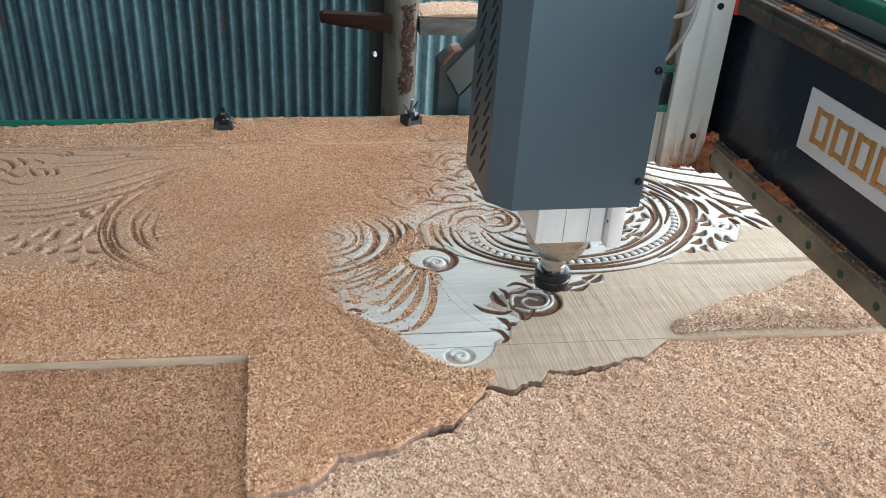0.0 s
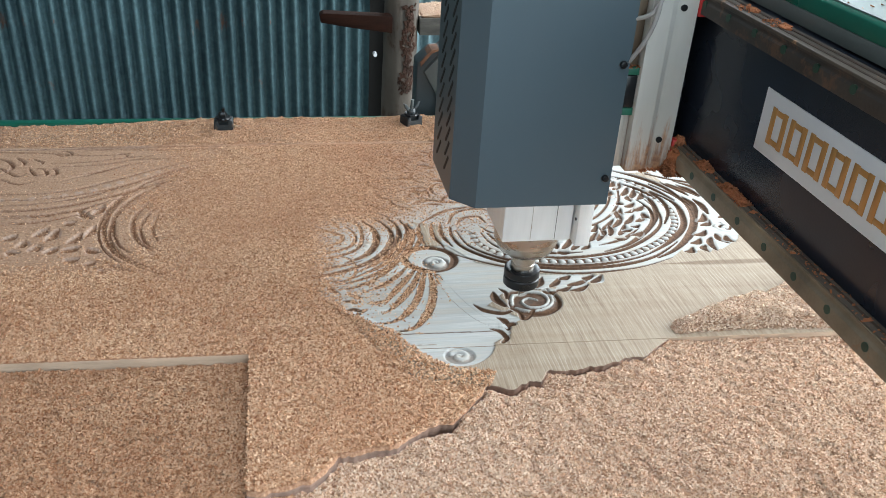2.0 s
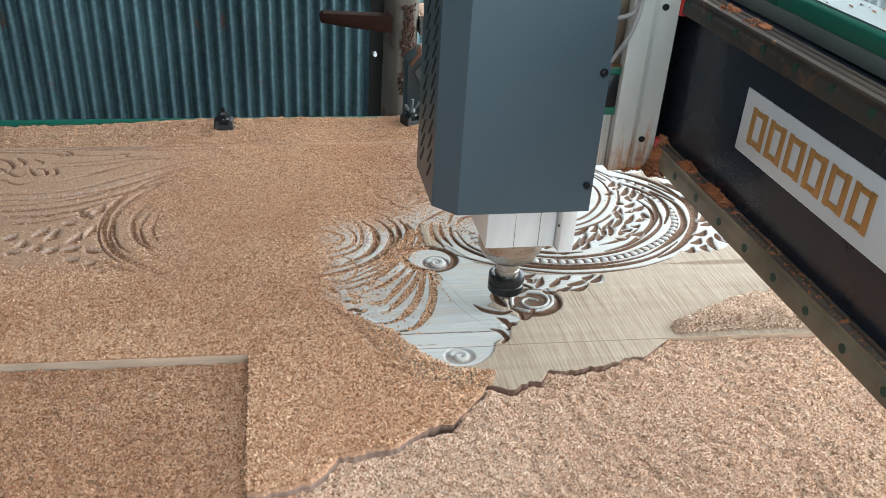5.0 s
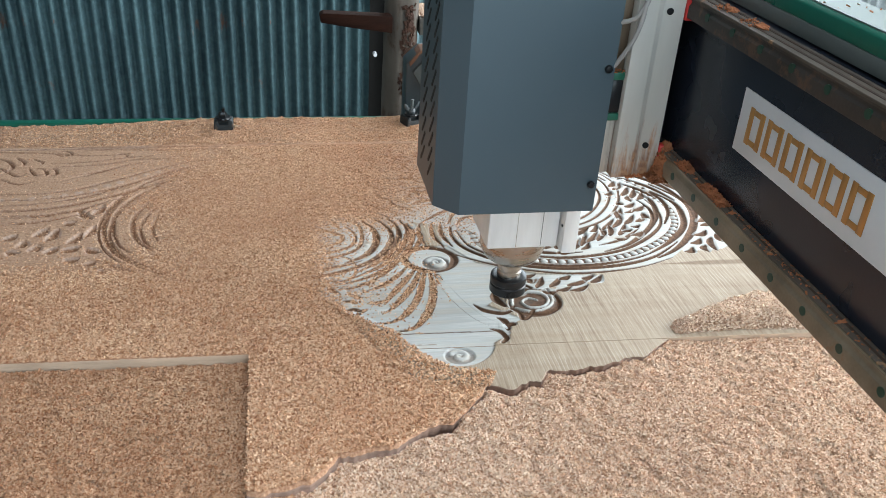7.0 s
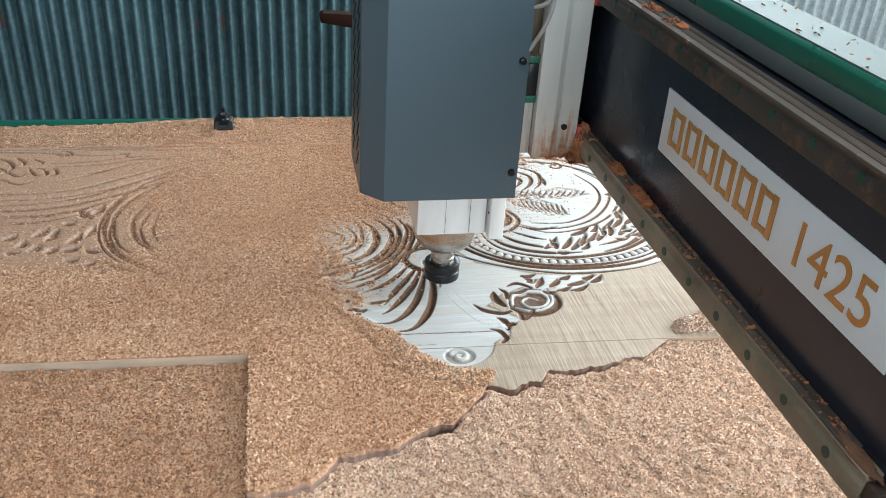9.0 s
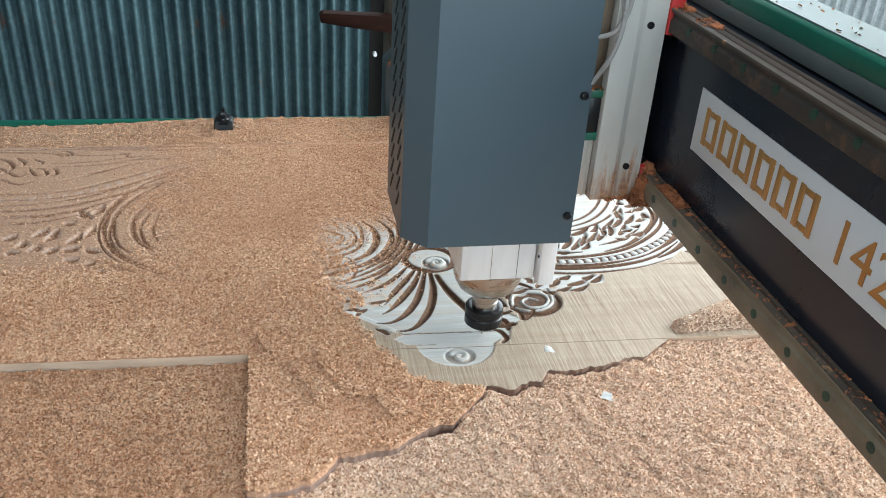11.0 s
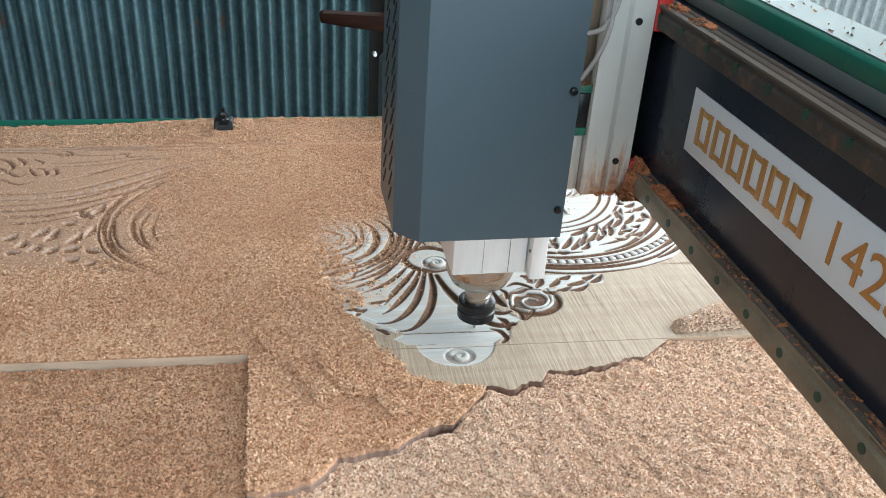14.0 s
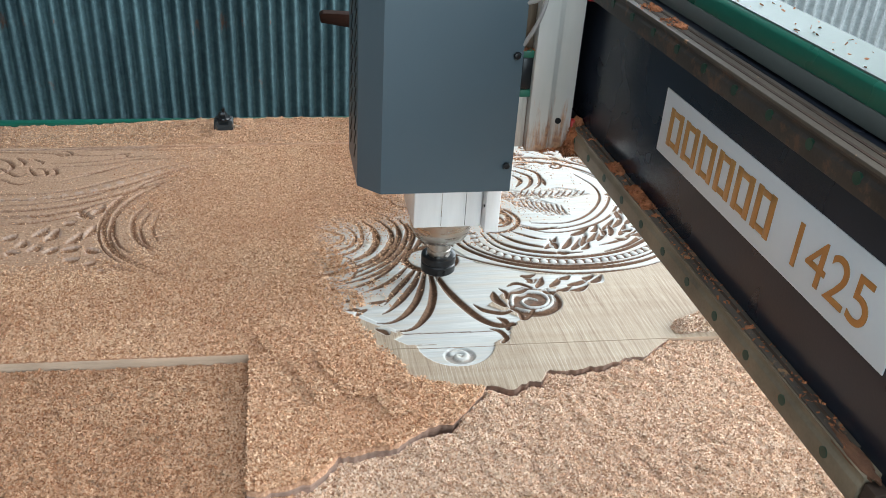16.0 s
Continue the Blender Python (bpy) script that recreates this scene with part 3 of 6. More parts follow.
stroke([(0.396, 1.279), (0.426, 1.256), (0.449, 1.246)], 0.0045, -0.001, -0.006, False, (0.3, 0.3), 10)
stroke([(0.541, 1.197), (0.592, 1.219), (0.641, 1.261), (0.672, 1.302), (0.683, 1.347), (0.673, 1.389)], 0.0062, -0.001, -0.01, False, (0.3, 0.3), 10)
stroke([(0.538, 1.219), (0.586, 1.236), (0.633, 1.274)], 0.0045, -0.001, -0.008, False, (0.3, 0.3), 10)
stroke([(0.303, 1.311), (0.319, 1.336), (0.347, 1.339), (0.356, 1.316)], 0.0045, -0.001, -0.009, False, (0.3, 0.3), 10)
stroke([(0.288, 1.317), (0.311, 1.359), (0.354, 1.370), (0.378, 1.357)], 0.0045, -0.001, -0.009, False, (0.3, 0.3), 10)
stroke([(0.323, 1.284), (0.327, 1.244), (0.345, 1.215), (0.369, 1.194), (0.414, 1.177), (0.461, 1.169), (0.510, 1.169), (0.564, 1.178), (0.614, 1.199), (0.670, 1.237), (0.706, 1.282), (0.721, 1.331), (0.719, 1.374), (0.702, 1.417)], 0.0085, -0.001, -0.007, False, (0.8, 0.8), 10)
for x, y in along([(0.323, 1.284), (0.327, 1.244), (0.345, 1.215), (0.369, 1.194), (0.414, 1.177), (0.461, 1.169), (0.510, 1.169), (0.564, 1.178), (0.614, 1.199), (0.670, 1.237), (0.706, 1.282), (0.721, 1.331), (0.719, 1.374), (0.702, 1.417)], 0.0152):
    stamp(x, y, 0.0072, 0.001, -0.007, True)
    SHADE_STAIN[window(x, y, 0.005)] *= 0.1
# acanthus leaves inside the ring
for a, b in (((0.439, 1.214), (0.472, 1.255)), ((0.456, 1.202), (0.480, 1.199)), ((0.469, 1.211), (0.499, 1.253)), ((0.484, 1.206), (0.514, 1.248)), ((0.507, 1.220), (0.529, 1.268)), ((0.522, 1.233), (0.553, 1.270)), ((0.498, 1.257), (0.541, 1.284)), ((0.541, 1.234), (0.570, 1.286)), ((0.563, 1.274), (0.600, 1.315)), ((0.570, 1.250), (0.584, 1.296)), ((0.587, 1.281), (0.621, 1.327)), ((0.587, 1.251), (0.614, 1.294)), ((0.613, 1.292), (0.644, 1.328)), ((0.604, 1.315), (0.629, 1.355)), ((0.638, 1.299), (0.665, 1.324)), ((0.610, 1.249), (0.640, 1.264))):
    facet(a, b, 0.0105, -0.01, 1)
for a, b in (((0.459, 1.212), (0.456, 1.248)), ((0.501, 1.207), (0.523, 1.231)), ((0.599, 1.271), (0.620, 1.272)), ((0.620, 1.283), (0.641, 1.288)), ((0.575, 1.241), (0.603, 1.243)), ((0.629, 1.336), (0.655, 1.355)), ((0.538, 1.267), (0.560, 1.296)), ((0.561, 1.255), (0.560, 1.283))):
    facet(a, b, 0.0090, -0.01, -1)
# curls under the shavings between the shell and the ring
recess(inside_poly([(0.13, 1.36), (0.30, 1.30), (0.40, 1.42), (0.44, 1.67), (0.16, 1.67), (0.08, 1.50)]), -0.001)
sprays = random.Random(23)
for k in range(58):
    x, y = 0.13 + 0.0048 * k + sprays.uniform(-0.012, 0.012), 1.40 + 0.052 * (k % 5) + sprays.uniform(-0.015, 0.015)
    turn = math.atan2(y - 1.36, x - 0.30) + 1.4 + sprays.uniform(-0.5, 0.5)
    if k % 4:
        facet((x, y), (x + 0.034 * math.cos(turn), y + 0.034 * math.sin(turn)), 0.0080, -0.009, 1 if k % 3 else -1)
    else:
        stroke(arc(x, y, 0.030, math.degrees(turn) - 70, math.degrees(turn) + 60, 8), 0.0046, 0.0, -0.008, False, (0.3, 0.3))
# close-set curls and leaves between the ring and the far rim
recess((GX > 0.36) & (GX < 1.02) & (GY > 1.50 + 0.10 * np.abs(GX - 0.62)) & (GY < 1.672), -0.001)
curls = random.Random(11)
for k in range(64):
    x, y = 0.38 + 0.0092 * k + curls.uniform(-0.01, 0.01), 1.555 + 0.030 * (k % 4) + curls.uniform(-0.008, 0.008)
    turn = math.atan2(y - 1.40, x - 0.52) + 1.25 + curls.uniform(-0.4, 0.4)
    if k % 5:
        facet((x, y), (x + 0.030 * math.cos(turn), y + 0.030 * math.sin(turn)), 0.0075, -0.009, 1 if k % 2 else -1)
    else:
        stroke(volute(x, y, 0.017, 1.3, 40 * k, 1 if k % 2 else -1), 0.0036, 0.0, -0.008, False, (1, 0.5))
for r in (0.150, 0.172):
    stroke(arc(0.50, 1.425, r, 20, 118, 12), 0.0042, -0.001, -0.007, False, (0.4, 0.4))
# thin inner ring and the spread-winged motif on the flat middle
stroke([(0.416, 1.305), (0.455, 1.285), (0.509, 1.290), (0.561, 1.317), (0.606, 1.369), (0.631, 1.429), (0.627, 1.487), (0.590, 1.542)], 0.0033, -0.001, -0.006, False, (0.4, 0.4), 10)
stroke([(0.420, 1.292), (0.466, 1.270), (0.528, 1.282), (0.591, 1.321), (0.637, 1.389), (0.654, 1.467), (0.629, 1.531)], 0.0033, -0.001, -0.006, False, (0.4, 0.4), 10)
stroke([(0.440, 1.308), (0.503, 1.305), (0.557, 1.335), (0.600, 1.394), (0.608, 1.451), (0.586, 1.511)], 0.0033, -0.001, -0.006, False, (0.4, 0.4), 10)
for a, b in (((0.442, 1.417), (0.461, 1.446)), ((0.454, 1.417), (0.473, 1.445)), ((0.467, 1.417), (0.485, 1.444)), ((0.479, 1.417), (0.498, 1.443)), ((0.491, 1.416), (0.510, 1.442)), ((0.504, 1.416), (0.522, 1.441)), ((0.516, 1.416), (0.535, 1.440)), ((0.528, 1.415), (0.547, 1.439)), ((0.541, 1.415), (0.560, 1.438)), ((0.553, 1.415), (0.572, 1.437)), ((0.566, 1.415), (0.585, 1.436))):
    facet(a, b, 0.0038, -0.004, 1)
for a, b in (((0.446, 1.410), (0.447, 1.381)), ((0.455, 1.406), (0.456, 1.375)), ((0.464, 1.401), (0.465, 1.369)), ((0.472, 1.397), (0.473, 1.364)), ((0.481, 1.393), (0.482, 1.358)), ((0.490, 1.389), (0.491, 1.352)), ((0.499, 1.385), (0.500, 1.347)), ((0.508, 1.381), (0.508, 1.341)), ((0.516, 1.376), (0.517, 1.335))):
    facet(a, b, 0.0038, -0.004, 1)
for a, b in (((0.425, 1.394), (0.434, 1.377)), ((0.435, 1.390), (0.443, 1.372)), ((0.445, 1.386), (0.453, 1.366)), ((0.455, 1.382), (0.462, 1.361)), ((0.465, 1.377), (0.472, 1.356)), ((0.474, 1.373), (0.481, 1.351)), ((0.484, 1.369), (0.490, 1.345)), ((0.494, 1.365), (0.500, 1.340)), ((0.504, 1.361), (0.509, 1.335))):
    facet(a, b, 0.0038, -0.004, -1)
for a, b in (((0.396, 1.443), (0.405, 1.427)), ((0.406, 1.429), (0.416, 1.414)), ((0.416, 1.417), (0.432, 1.425)), ((0.435, 1.440), (0.442, 1.413)), ((0.446, 1.427), (0.458, 1.424)), ((0.456, 1.414), (0.468, 1.411)), ((0.476, 1.438), (0.485, 1.422)), ((0.486, 1.425), (0.495, 1.409))):
    facet(a, b, 0.0045, -0.005, -1)
stroke([(0.456, 1.513), (0.467, 1.486), (0.450, 1.458)], 0.005, -0.001, -0.007, False, (0.3, 0.3), 10)
stroke([(0.457, 1.540), (0.489, 1.506), (0.482, 1.469), (0.456, 1.440)], 0.005, -0.001, -0.007, False, (0.3, 0.3), 10)
stroke([(0.470, 1.556), (0.509, 1.521), (0.503, 1.473), (0.485, 1.448)], 0.005, -0.001, -0.007, False, (0.3, 0.3), 10)
stroke([(0.515, 1.494), (0.511, 1.462)], 0.005, -0.001, -0.007, False, (0.3, 0.3), 10)
stroke([(0.427, 1.515), (0.432, 1.480)], 0.005, -0.001, -0.007, False, (0.3, 0.3), 10)
feathers = inside_poly([(0.396, 1.443), (0.434, 1.450), (0.473, 1.428), (0.532, 1.452), (0.563, 1.440), (0.590, 1.418), (0.533, 1.399), (0.478, 1.405), (0.423, 1.409)]) | inside_poly([(0.407, 1.432), (0.459, 1.419), (0.509, 1.379), (0.523, 1.334), (0.479, 1.333), (0.440, 1.367), (0.412, 1.407)])
HGT -= feathers * (0.0026 + 0.0016 * soft_noise(GX.shape, STEP, 0.005))
SHADE_STAIN = np.maximum(SHADE_STAIN, 0.55 * feathers * smooth_step(soft_noise(GX.shape, STEP, 0.004), -0.1, 0.5))
# volute at the ring's start
stroke([(0.365, 1.355), (0.397, 1.367), (0.415, 1.343), (0.418, 1.316), (0.398, 1.287), (0.362, 1.277), (0.344, 1.300)], 0.0048, -0.001, -0.008, False, (0.3, 0.3), 10)
stroke([(0.366, 1.342), (0.396, 1.349), (0.405, 1.323), (0.386, 1.301), (0.359, 1.303)], 0.0048, -0.001, -0.008, False, (0.3, 0.3), 10)
stroke([(0.367, 1.328), (0.383, 1.334), (0.389, 1.318), (0.375, 1.308)], 0.0048, -0.001, -0.008, False, (0.3, 0.3), 10)
stroke([(0.415, 1.299), (0.444, 1.284), (0.483, 1.290)], 0.0048, -0.001, -0.008, False, (0.3, 0.3), 10)
stroke([(0.237, 1.320), (0.230, 1.279), (0.235, 1.243)], 0.005, -0.001, -0.008, False, (0.3, 0.3), 10)
stroke([(0.258, 1.319), (0.254, 1.273), (0.267, 1.236)], 0.005, -0.001, -0.008, False, (0.3, 0.3), 10)
stroke([(0.274, 1.318), (0.270, 1.276), (0.281, 1.235)], 0.005, -0.001, -0.008, False, (0.3, 0.3), 10)
stroke([(0.215, 1.322), (0.218, 1.292), (0.210, 1.256)], 0.005, -0.001, -0.008, False, (0.3, 0.3), 10)
stroke([(0.362, 1.393), (0.391, 1.367), (0.402, 1.335), (0.388, 1.309)], 0.005, -0.001, -0.008, False, (0.3, 0.3), 10)
stroke([(0.252, 1.423), (0.301, 1.401), (0.361, 1.402)], 0.005, -0.001, -0.008, False, (0.3, 0.3), 10)
stroke([(0.237, 1.320), (0.295, 1.367), (0.363, 1.383)], 0.005, -0.001, -0.008, False, (0.3, 0.3), 10)
stroke([(0.234, 1.439), (0.249, 1.458), (0.252, 1.428)], 0.005, -0.001, -0.008, False, (0.3, 0.3), 10)
stroke([(0.258, 1.428), (0.269, 1.452), (0.273, 1.422)], 0.005, -0.001, -0.008, False, (0.3, 0.3), 10)
# shell: nested crescents round its crown
recess(inside_poly([(0.013, 1.137), (0.057, 1.329), (0.100, 1.374), (0.151, 1.379), (0.204, 1.351), (0.230, 1.317), (0.230, 1.235), (0.199, 1.209), (0.215, 1.159), (0.234, 1.161), (0.221, 1.078), (0.193, 1.017), (0.152, 0.992), (0.115, 1.024), (0.069, 1.069), (0.029, 1.104)]), -0.001)
stroke([(0.137, 1.334), (0.152, 1.310), (0.156, 1.273), (0.146, 1.238), (0.127, 1.213), (0.096, 1.194)], 0.0075, -0.001, -0.01, False, (0.3, 0.3), 10)
stroke([(0.160, 1.343), (0.178, 1.312), (0.183, 1.279), (0.171, 1.240), (0.146, 1.204), (0.108, 1.177), (0.048, 1.156)], 0.0068, -0.001, -0.01, False, (0.3, 0.3), 10)
stroke([(0.182, 1.346), (0.195, 1.315), (0.195, 1.278), (0.180, 1.234), (0.152, 1.195), (0.111, 1.163)], 0.0068, -0.001, -0.01, False, (0.3, 0.3), 10)
stroke([(0.201, 1.340), (0.211, 1.310), (0.208, 1.277), (0.188, 1.225), (0.151, 1.179), (0.099, 1.143)], 0.0062, -0.001, -0.01, False, (0.3, 0.3), 10)
stroke([(0.211, 1.322), (0.222, 1.296), (0.218, 1.268), (0.195, 1.215), (0.157, 1.169), (0.118, 1.142), (0.082, 1.130)], 0.006, -0.001, -0.01, False, (0.3, 0.3), 10)
stroke([(0.230, 1.300), (0.233, 1.275), (0.224, 1.248), (0.208, 1.226)], 0.0055, -0.001, -0.009, False, (0.3, 0.3), 10)
for x, y in along([(0.128, 1.326), (0.139, 1.306), (0.142, 1.274), (0.134, 1.243), (0.116, 1.220)], 0.0135):
    stamp(x, y, 0.0068, 0.001, -0.006, True)
stroke([(0.097, 1.343), (0.126, 1.328), (0.132, 1.282), (0.120, 1.240), (0.088, 1.218), (0.037, 1.201)], 0.0042, -0.001, -0.007, False, (0.3, 0.3), 10)
stroke([(0.107, 1.317), (0.120, 1.287), (0.112, 1.252), (0.080, 1.232), (0.029, 1.218)], 0.0042, -0.001, -0.007, False, (0.3, 0.3), 10)
stroke([(0.052, 1.321), (0.080, 1.299), (0.098, 1.285), (0.091, 1.262), (0.053, 1.246)], 0.0042, -0.001, -0.007, False, (0.3, 0.3), 10)
stroke([(0.123, 1.199), (0.086, 1.184), (0.036, 1.171), (0.003, 1.167)], 0.0042, -0.001, -0.007, False, (0.3, 0.3), 10)
stroke([(0.114, 1.175), (0.070, 1.158), (0.013, 1.146)], 0.0042, -0.001, -0.007, False, (0.3, 0.3), 10)
stroke([(0.058, 1.337), (0.100, 1.371), (0.150, 1.372), (0.188, 1.345)], 0.0042, -0.001, -0.007, False, (0.3, 0.3), 10)
stroke([(0.073, 1.353), (0.089, 1.331), (0.095, 1.310)], 0.0042, -0.001, -0.007, False, (0.3, 0.3), 10)
stroke([(0.091, 1.392), (0.143, 1.398), (0.201, 1.367)], 0.0042, -0.001, -0.007, False, (0.3, 0.3), 10)
stroke([(0.086, 1.218), (0.104, 1.206), (0.112, 1.182), (0.107, 1.155), (0.087, 1.138), (0.061, 1.145), (0.046, 1.168)], 0.0032, -0.001, -0.006, False, (0.7, 0.4), 10)
# flutes that spread from the hub
stroke([(0.186, 1.197), (0.164, 1.167), (0.135, 1.138), (0.103, 1.120), (0.081, 1.117)], 0.0042, -0.001, -0.012, False, (0.5, 0.2), 10)
stroke([(0.194, 1.175), (0.174, 1.147), (0.147, 1.121), (0.116, 1.105)], 0.0052, -0.001, -0.012, False, (0.5, 0.2), 10)
stroke([(0.205, 1.165), (0.185, 1.132), (0.163, 1.099), (0.145, 1.069)], 0.0066, -0.001, -0.012, False, (0.5, 0.2), 10)
stroke([(0.213, 1.161), (0.197, 1.121), (0.174, 1.083), (0.153, 1.055), (0.139, 1.044)], 0.0068, -0.001, -0.012, False, (0.5, 0.2), 10)
stroke([(0.221, 1.159), (0.208, 1.112), (0.193, 1.071), (0.171, 1.037), (0.149, 1.021), (0.129, 1.020)], 0.007, -0.001, -0.012, False, (0.5, 0.2), 10)
stroke([(0.229, 1.158), (0.226, 1.107), (0.215, 1.060), (0.198, 1.025), (0.178, 1.002), (0.154, 0.998)], 0.0078, -0.001, -0.012, False, (0.5, 0.2), 10)
for a, b in (((0.121, 1.073), (0.151, 1.080)), ((0.113, 1.088), (0.093, 1.101)), ((0.106, 1.076), (0.083, 1.083)), ((0.118, 1.060), (0.098, 1.039)), ((0.143, 0.989), (0.124, 1.008)), ((0.110, 1.056), (0.086, 1.058)), ((0.047, 1.130), (0.051, 1.105)), ((0.066, 1.123), (0.080, 1.102)), ((0.048, 1.059), (0.054, 1.081)), ((0.077, 1.064), (0.063, 1.050))):
    facet(a, b, 0.0085, -0.008, 1)
# rosette with its leaves
recess(np.hypot((GX - 0.372) / 0.040, (GY - 1.049) / 0.036) < 1, -0.006)
SHADE_STAIN[np.hypot((GX - 0.372) / 0.038, (GY - 1.049) / 0.034) < 1] = 0.9
stroke([(0.405, 1.087), (0.415, 1.060), (0.405, 1.034), (0.379, 1.023), (0.353, 1.030), (0.338, 1.052)], 0.0062, -0.001, -0.012, False, (0.3, 0.3), 10)
stroke([(0.339, 1.051), (0.346, 1.073), (0.369, 1.083), (0.393, 1.077), (0.399, 1.059), (0.387, 1.042), (0.365, 1.041), (0.356, 1.056), (0.368, 1.066), (0.381, 1.060)], 0.0032, 0.0, -0.010, True, (1, 0.6), 10)
stroke([(0.342, 1.042), (0.360, 1.032), (0.382, 1.033), (0.400, 1.046), (0.406, 1.064), (0.400, 1.081)], 0.0028, 0.0, -0.010, True, (0.8, 0.6), 10)
stroke([(0.337, 1.066), (0.345, 1.083), (0.367, 1.093), (0.393, 1.087)], 0.005, -0.001, -0.009, False, (0.3, 0.3), 10)
stroke([(0.318, 1.089), (0.317, 1.066), (0.326, 1.048)], 0.0085, -0.001, -0.01, False, (0.25, 0.6), 10)
stroke([(0.329, 1.098), (0.337, 1.085), (0.334, 1.068)], 0.0045, -0.001, -0.01, False, (0.25, 0.6), 10)
stroke([(0.280, 1.057), (0.293, 1.039), (0.317, 1.029), (0.333, 1.033)], 0.0062, -0.001, -0.01, False, (0.25, 0.6), 10)
stroke([(0.330, 1.044), (0.345, 1.032), (0.346, 1.011), (0.358, 1.019), (0.368, 1.033)], 0.0058, -0.001, -0.01, False, (0.25, 0.6), 10)
stroke([(0.308, 1.018), (0.317, 1.008), (0.317, 0.987)], 0.007, -0.001, -0.01, False, (0.25, 0.6), 10)
stroke([(0.291, 0.991), (0.304, 0.983), (0.309, 0.965), (0.301, 0.955)], 0.0055, -0.001, -0.01, False, (0.25, 0.6), 10)
stroke([(0.344, 1.103), (0.362, 1.110), (0.382, 1.096)], 0.005, -0.001, -0.01, False, (0.25, 0.6), 10)
for a, b in (((0.377, 1.112), (0.403, 1.120)), ((0.390, 1.094), (0.409, 1.127)), ((0.412, 1.094), (0.439, 1.124)), ((0.434, 1.116), (0.457, 1.126)), ((0.441, 1.096), (0.485, 1.113)), ((0.472, 1.114), (0.496, 1.123)), ((0.482, 1.100), (0.509, 1.122)), ((0.343, 1.082), (0.379, 1.095))):
    facet(a, b, 0.0105, -0.009, 1)
for a, b in (((0.395, 1.084), (0.422, 1.081)), ((0.419, 1.083), (0.449, 1.096)), ((0.440, 1.081), (0.477, 1.095)), ((0.372, 1.132), (0.400, 1.135)), ((0.385, 1.108), (0.377, 1.126))):
    facet(a, b, 0.0095, -0.009, -1)
# flower and plume past the ring
recess(inside_poly([(0.681, 1.186), (0.731, 1.258), (0.769, 1.395), (0.747, 1.530), (0.908, 1.545), (0.943, 1.436), (0.918, 1.271), (0.866, 1.259), (0.833, 1.273), (0.801, 1.221), (0.758, 1.190), (0.719, 1.187)]), -0.002)
for a, b in (((0.731, 1.207), (0.726, 1.179)), ((0.755, 1.234), (0.743, 1.183)), ((0.769, 1.246), (0.779, 1.207)), ((0.785, 1.238), (0.791, 1.210)), ((0.777, 1.271), (0.800, 1.287)), ((0.797, 1.259), (0.827, 1.285)), ((0.682, 1.184), (0.705, 1.200)), ((0.706, 1.213), (0.734, 1.231)), ((0.726, 1.242), (0.758, 1.259)), ((0.755, 1.277), (0.783, 1.298)), ((0.757, 1.290), (0.783, 1.325))):
    facet(a, b, 0.0125, -0.01, -1)
stroke(volute(0.797, 1.270, 0.022, 1.5, 30, -1), 0.005, 0.0, -0.009, True, (1, 0.6))
stroke([(0.762, 1.391), (0.774, 1.360), (0.762, 1.309)], 0.0085, -0.001, -0.011, False, (0.35, 0.3), 10)
stroke([(0.789, 1.384), (0.794, 1.359), (0.791, 1.321)], 0.0085, -0.001, -0.011, False, (0.35, 0.3), 10)
stroke([(0.815, 1.382), (0.824, 1.343), (0.833, 1.304)], 0.0085, -0.001, -0.011, False, (0.35, 0.3), 10)
stroke([(0.834, 1.386), (0.850, 1.351), (0.858, 1.321)], 0.0085, -0.001, -0.011, False, (0.35, 0.3), 10)
stroke([(0.806, 1.306), (0.831, 1.314), (0.847, 1.308)], 0.0085, -0.001, -0.011, False, (0.35, 0.3), 10)
stroke([(0.845, 1.308), (0.856, 1.284), (0.864, 1.253)], 0.0085, -0.001, -0.011, False, (0.35, 0.3), 10)
stroke([(0.860, 1.307), (0.875, 1.288), (0.888, 1.260)], 0.0085, -0.001, -0.011, False, (0.35, 0.3), 10)
stroke([(0.888, 1.319), (0.903, 1.295), (0.915, 1.267)], 0.0085, -0.001, -0.011, False, (0.35, 0.3), 10)
stroke([(0.852, 1.331), (0.882, 1.343), (0.908, 1.337)], 0.0085, -0.001, -0.011, False, (0.35, 0.3), 10)
stroke([(0.824, 1.300), (0.833, 1.277)], 0.0085, -0.001, -0.011, False, (0.35, 0.3), 10)
stroke([(0.764, 1.458), (0.792, 1.419), (0.806, 1.393)], 0.0068, -0.001, -0.007, False, (0.3, 0.3), 10)
stroke([(0.783, 1.467), (0.815, 1.433), (0.831, 1.381)], 0.0068, -0.001, -0.007, False, (0.3, 0.3), 10)
stroke([(0.776, 1.479), (0.834, 1.443), (0.869, 1.389)], 0.0068, -0.001, -0.007, False, (0.3, 0.3), 10)
stroke([(0.843, 1.406), (0.878, 1.383), (0.901, 1.357)], 0.0068, -0.001, -0.007, False, (0.3, 0.3), 10)
stroke([(0.858, 1.436), (0.893, 1.413), (0.922, 1.385)], 0.0068, -0.001, -0.007, False, (0.3, 0.3), 10)
stroke([(0.834, 1.386), (0.854, 1.360), (0.884, 1.348)], 0.0068, -0.001, -0.007, False, (0.3, 0.3), 10)
stroke([(0.739, 1.503), (0.795, 1.467), (0.858, 1.441), (0.898, 1.423)], 0.0048, -0.001, -0.007, False, (1, 1), 10)
stroke([(0.753, 1.539), (0.812, 1.504), (0.874, 1.476), (0.917, 1.460)], 0.0048, -0.001, -0.007, False, (1, 1), 10)
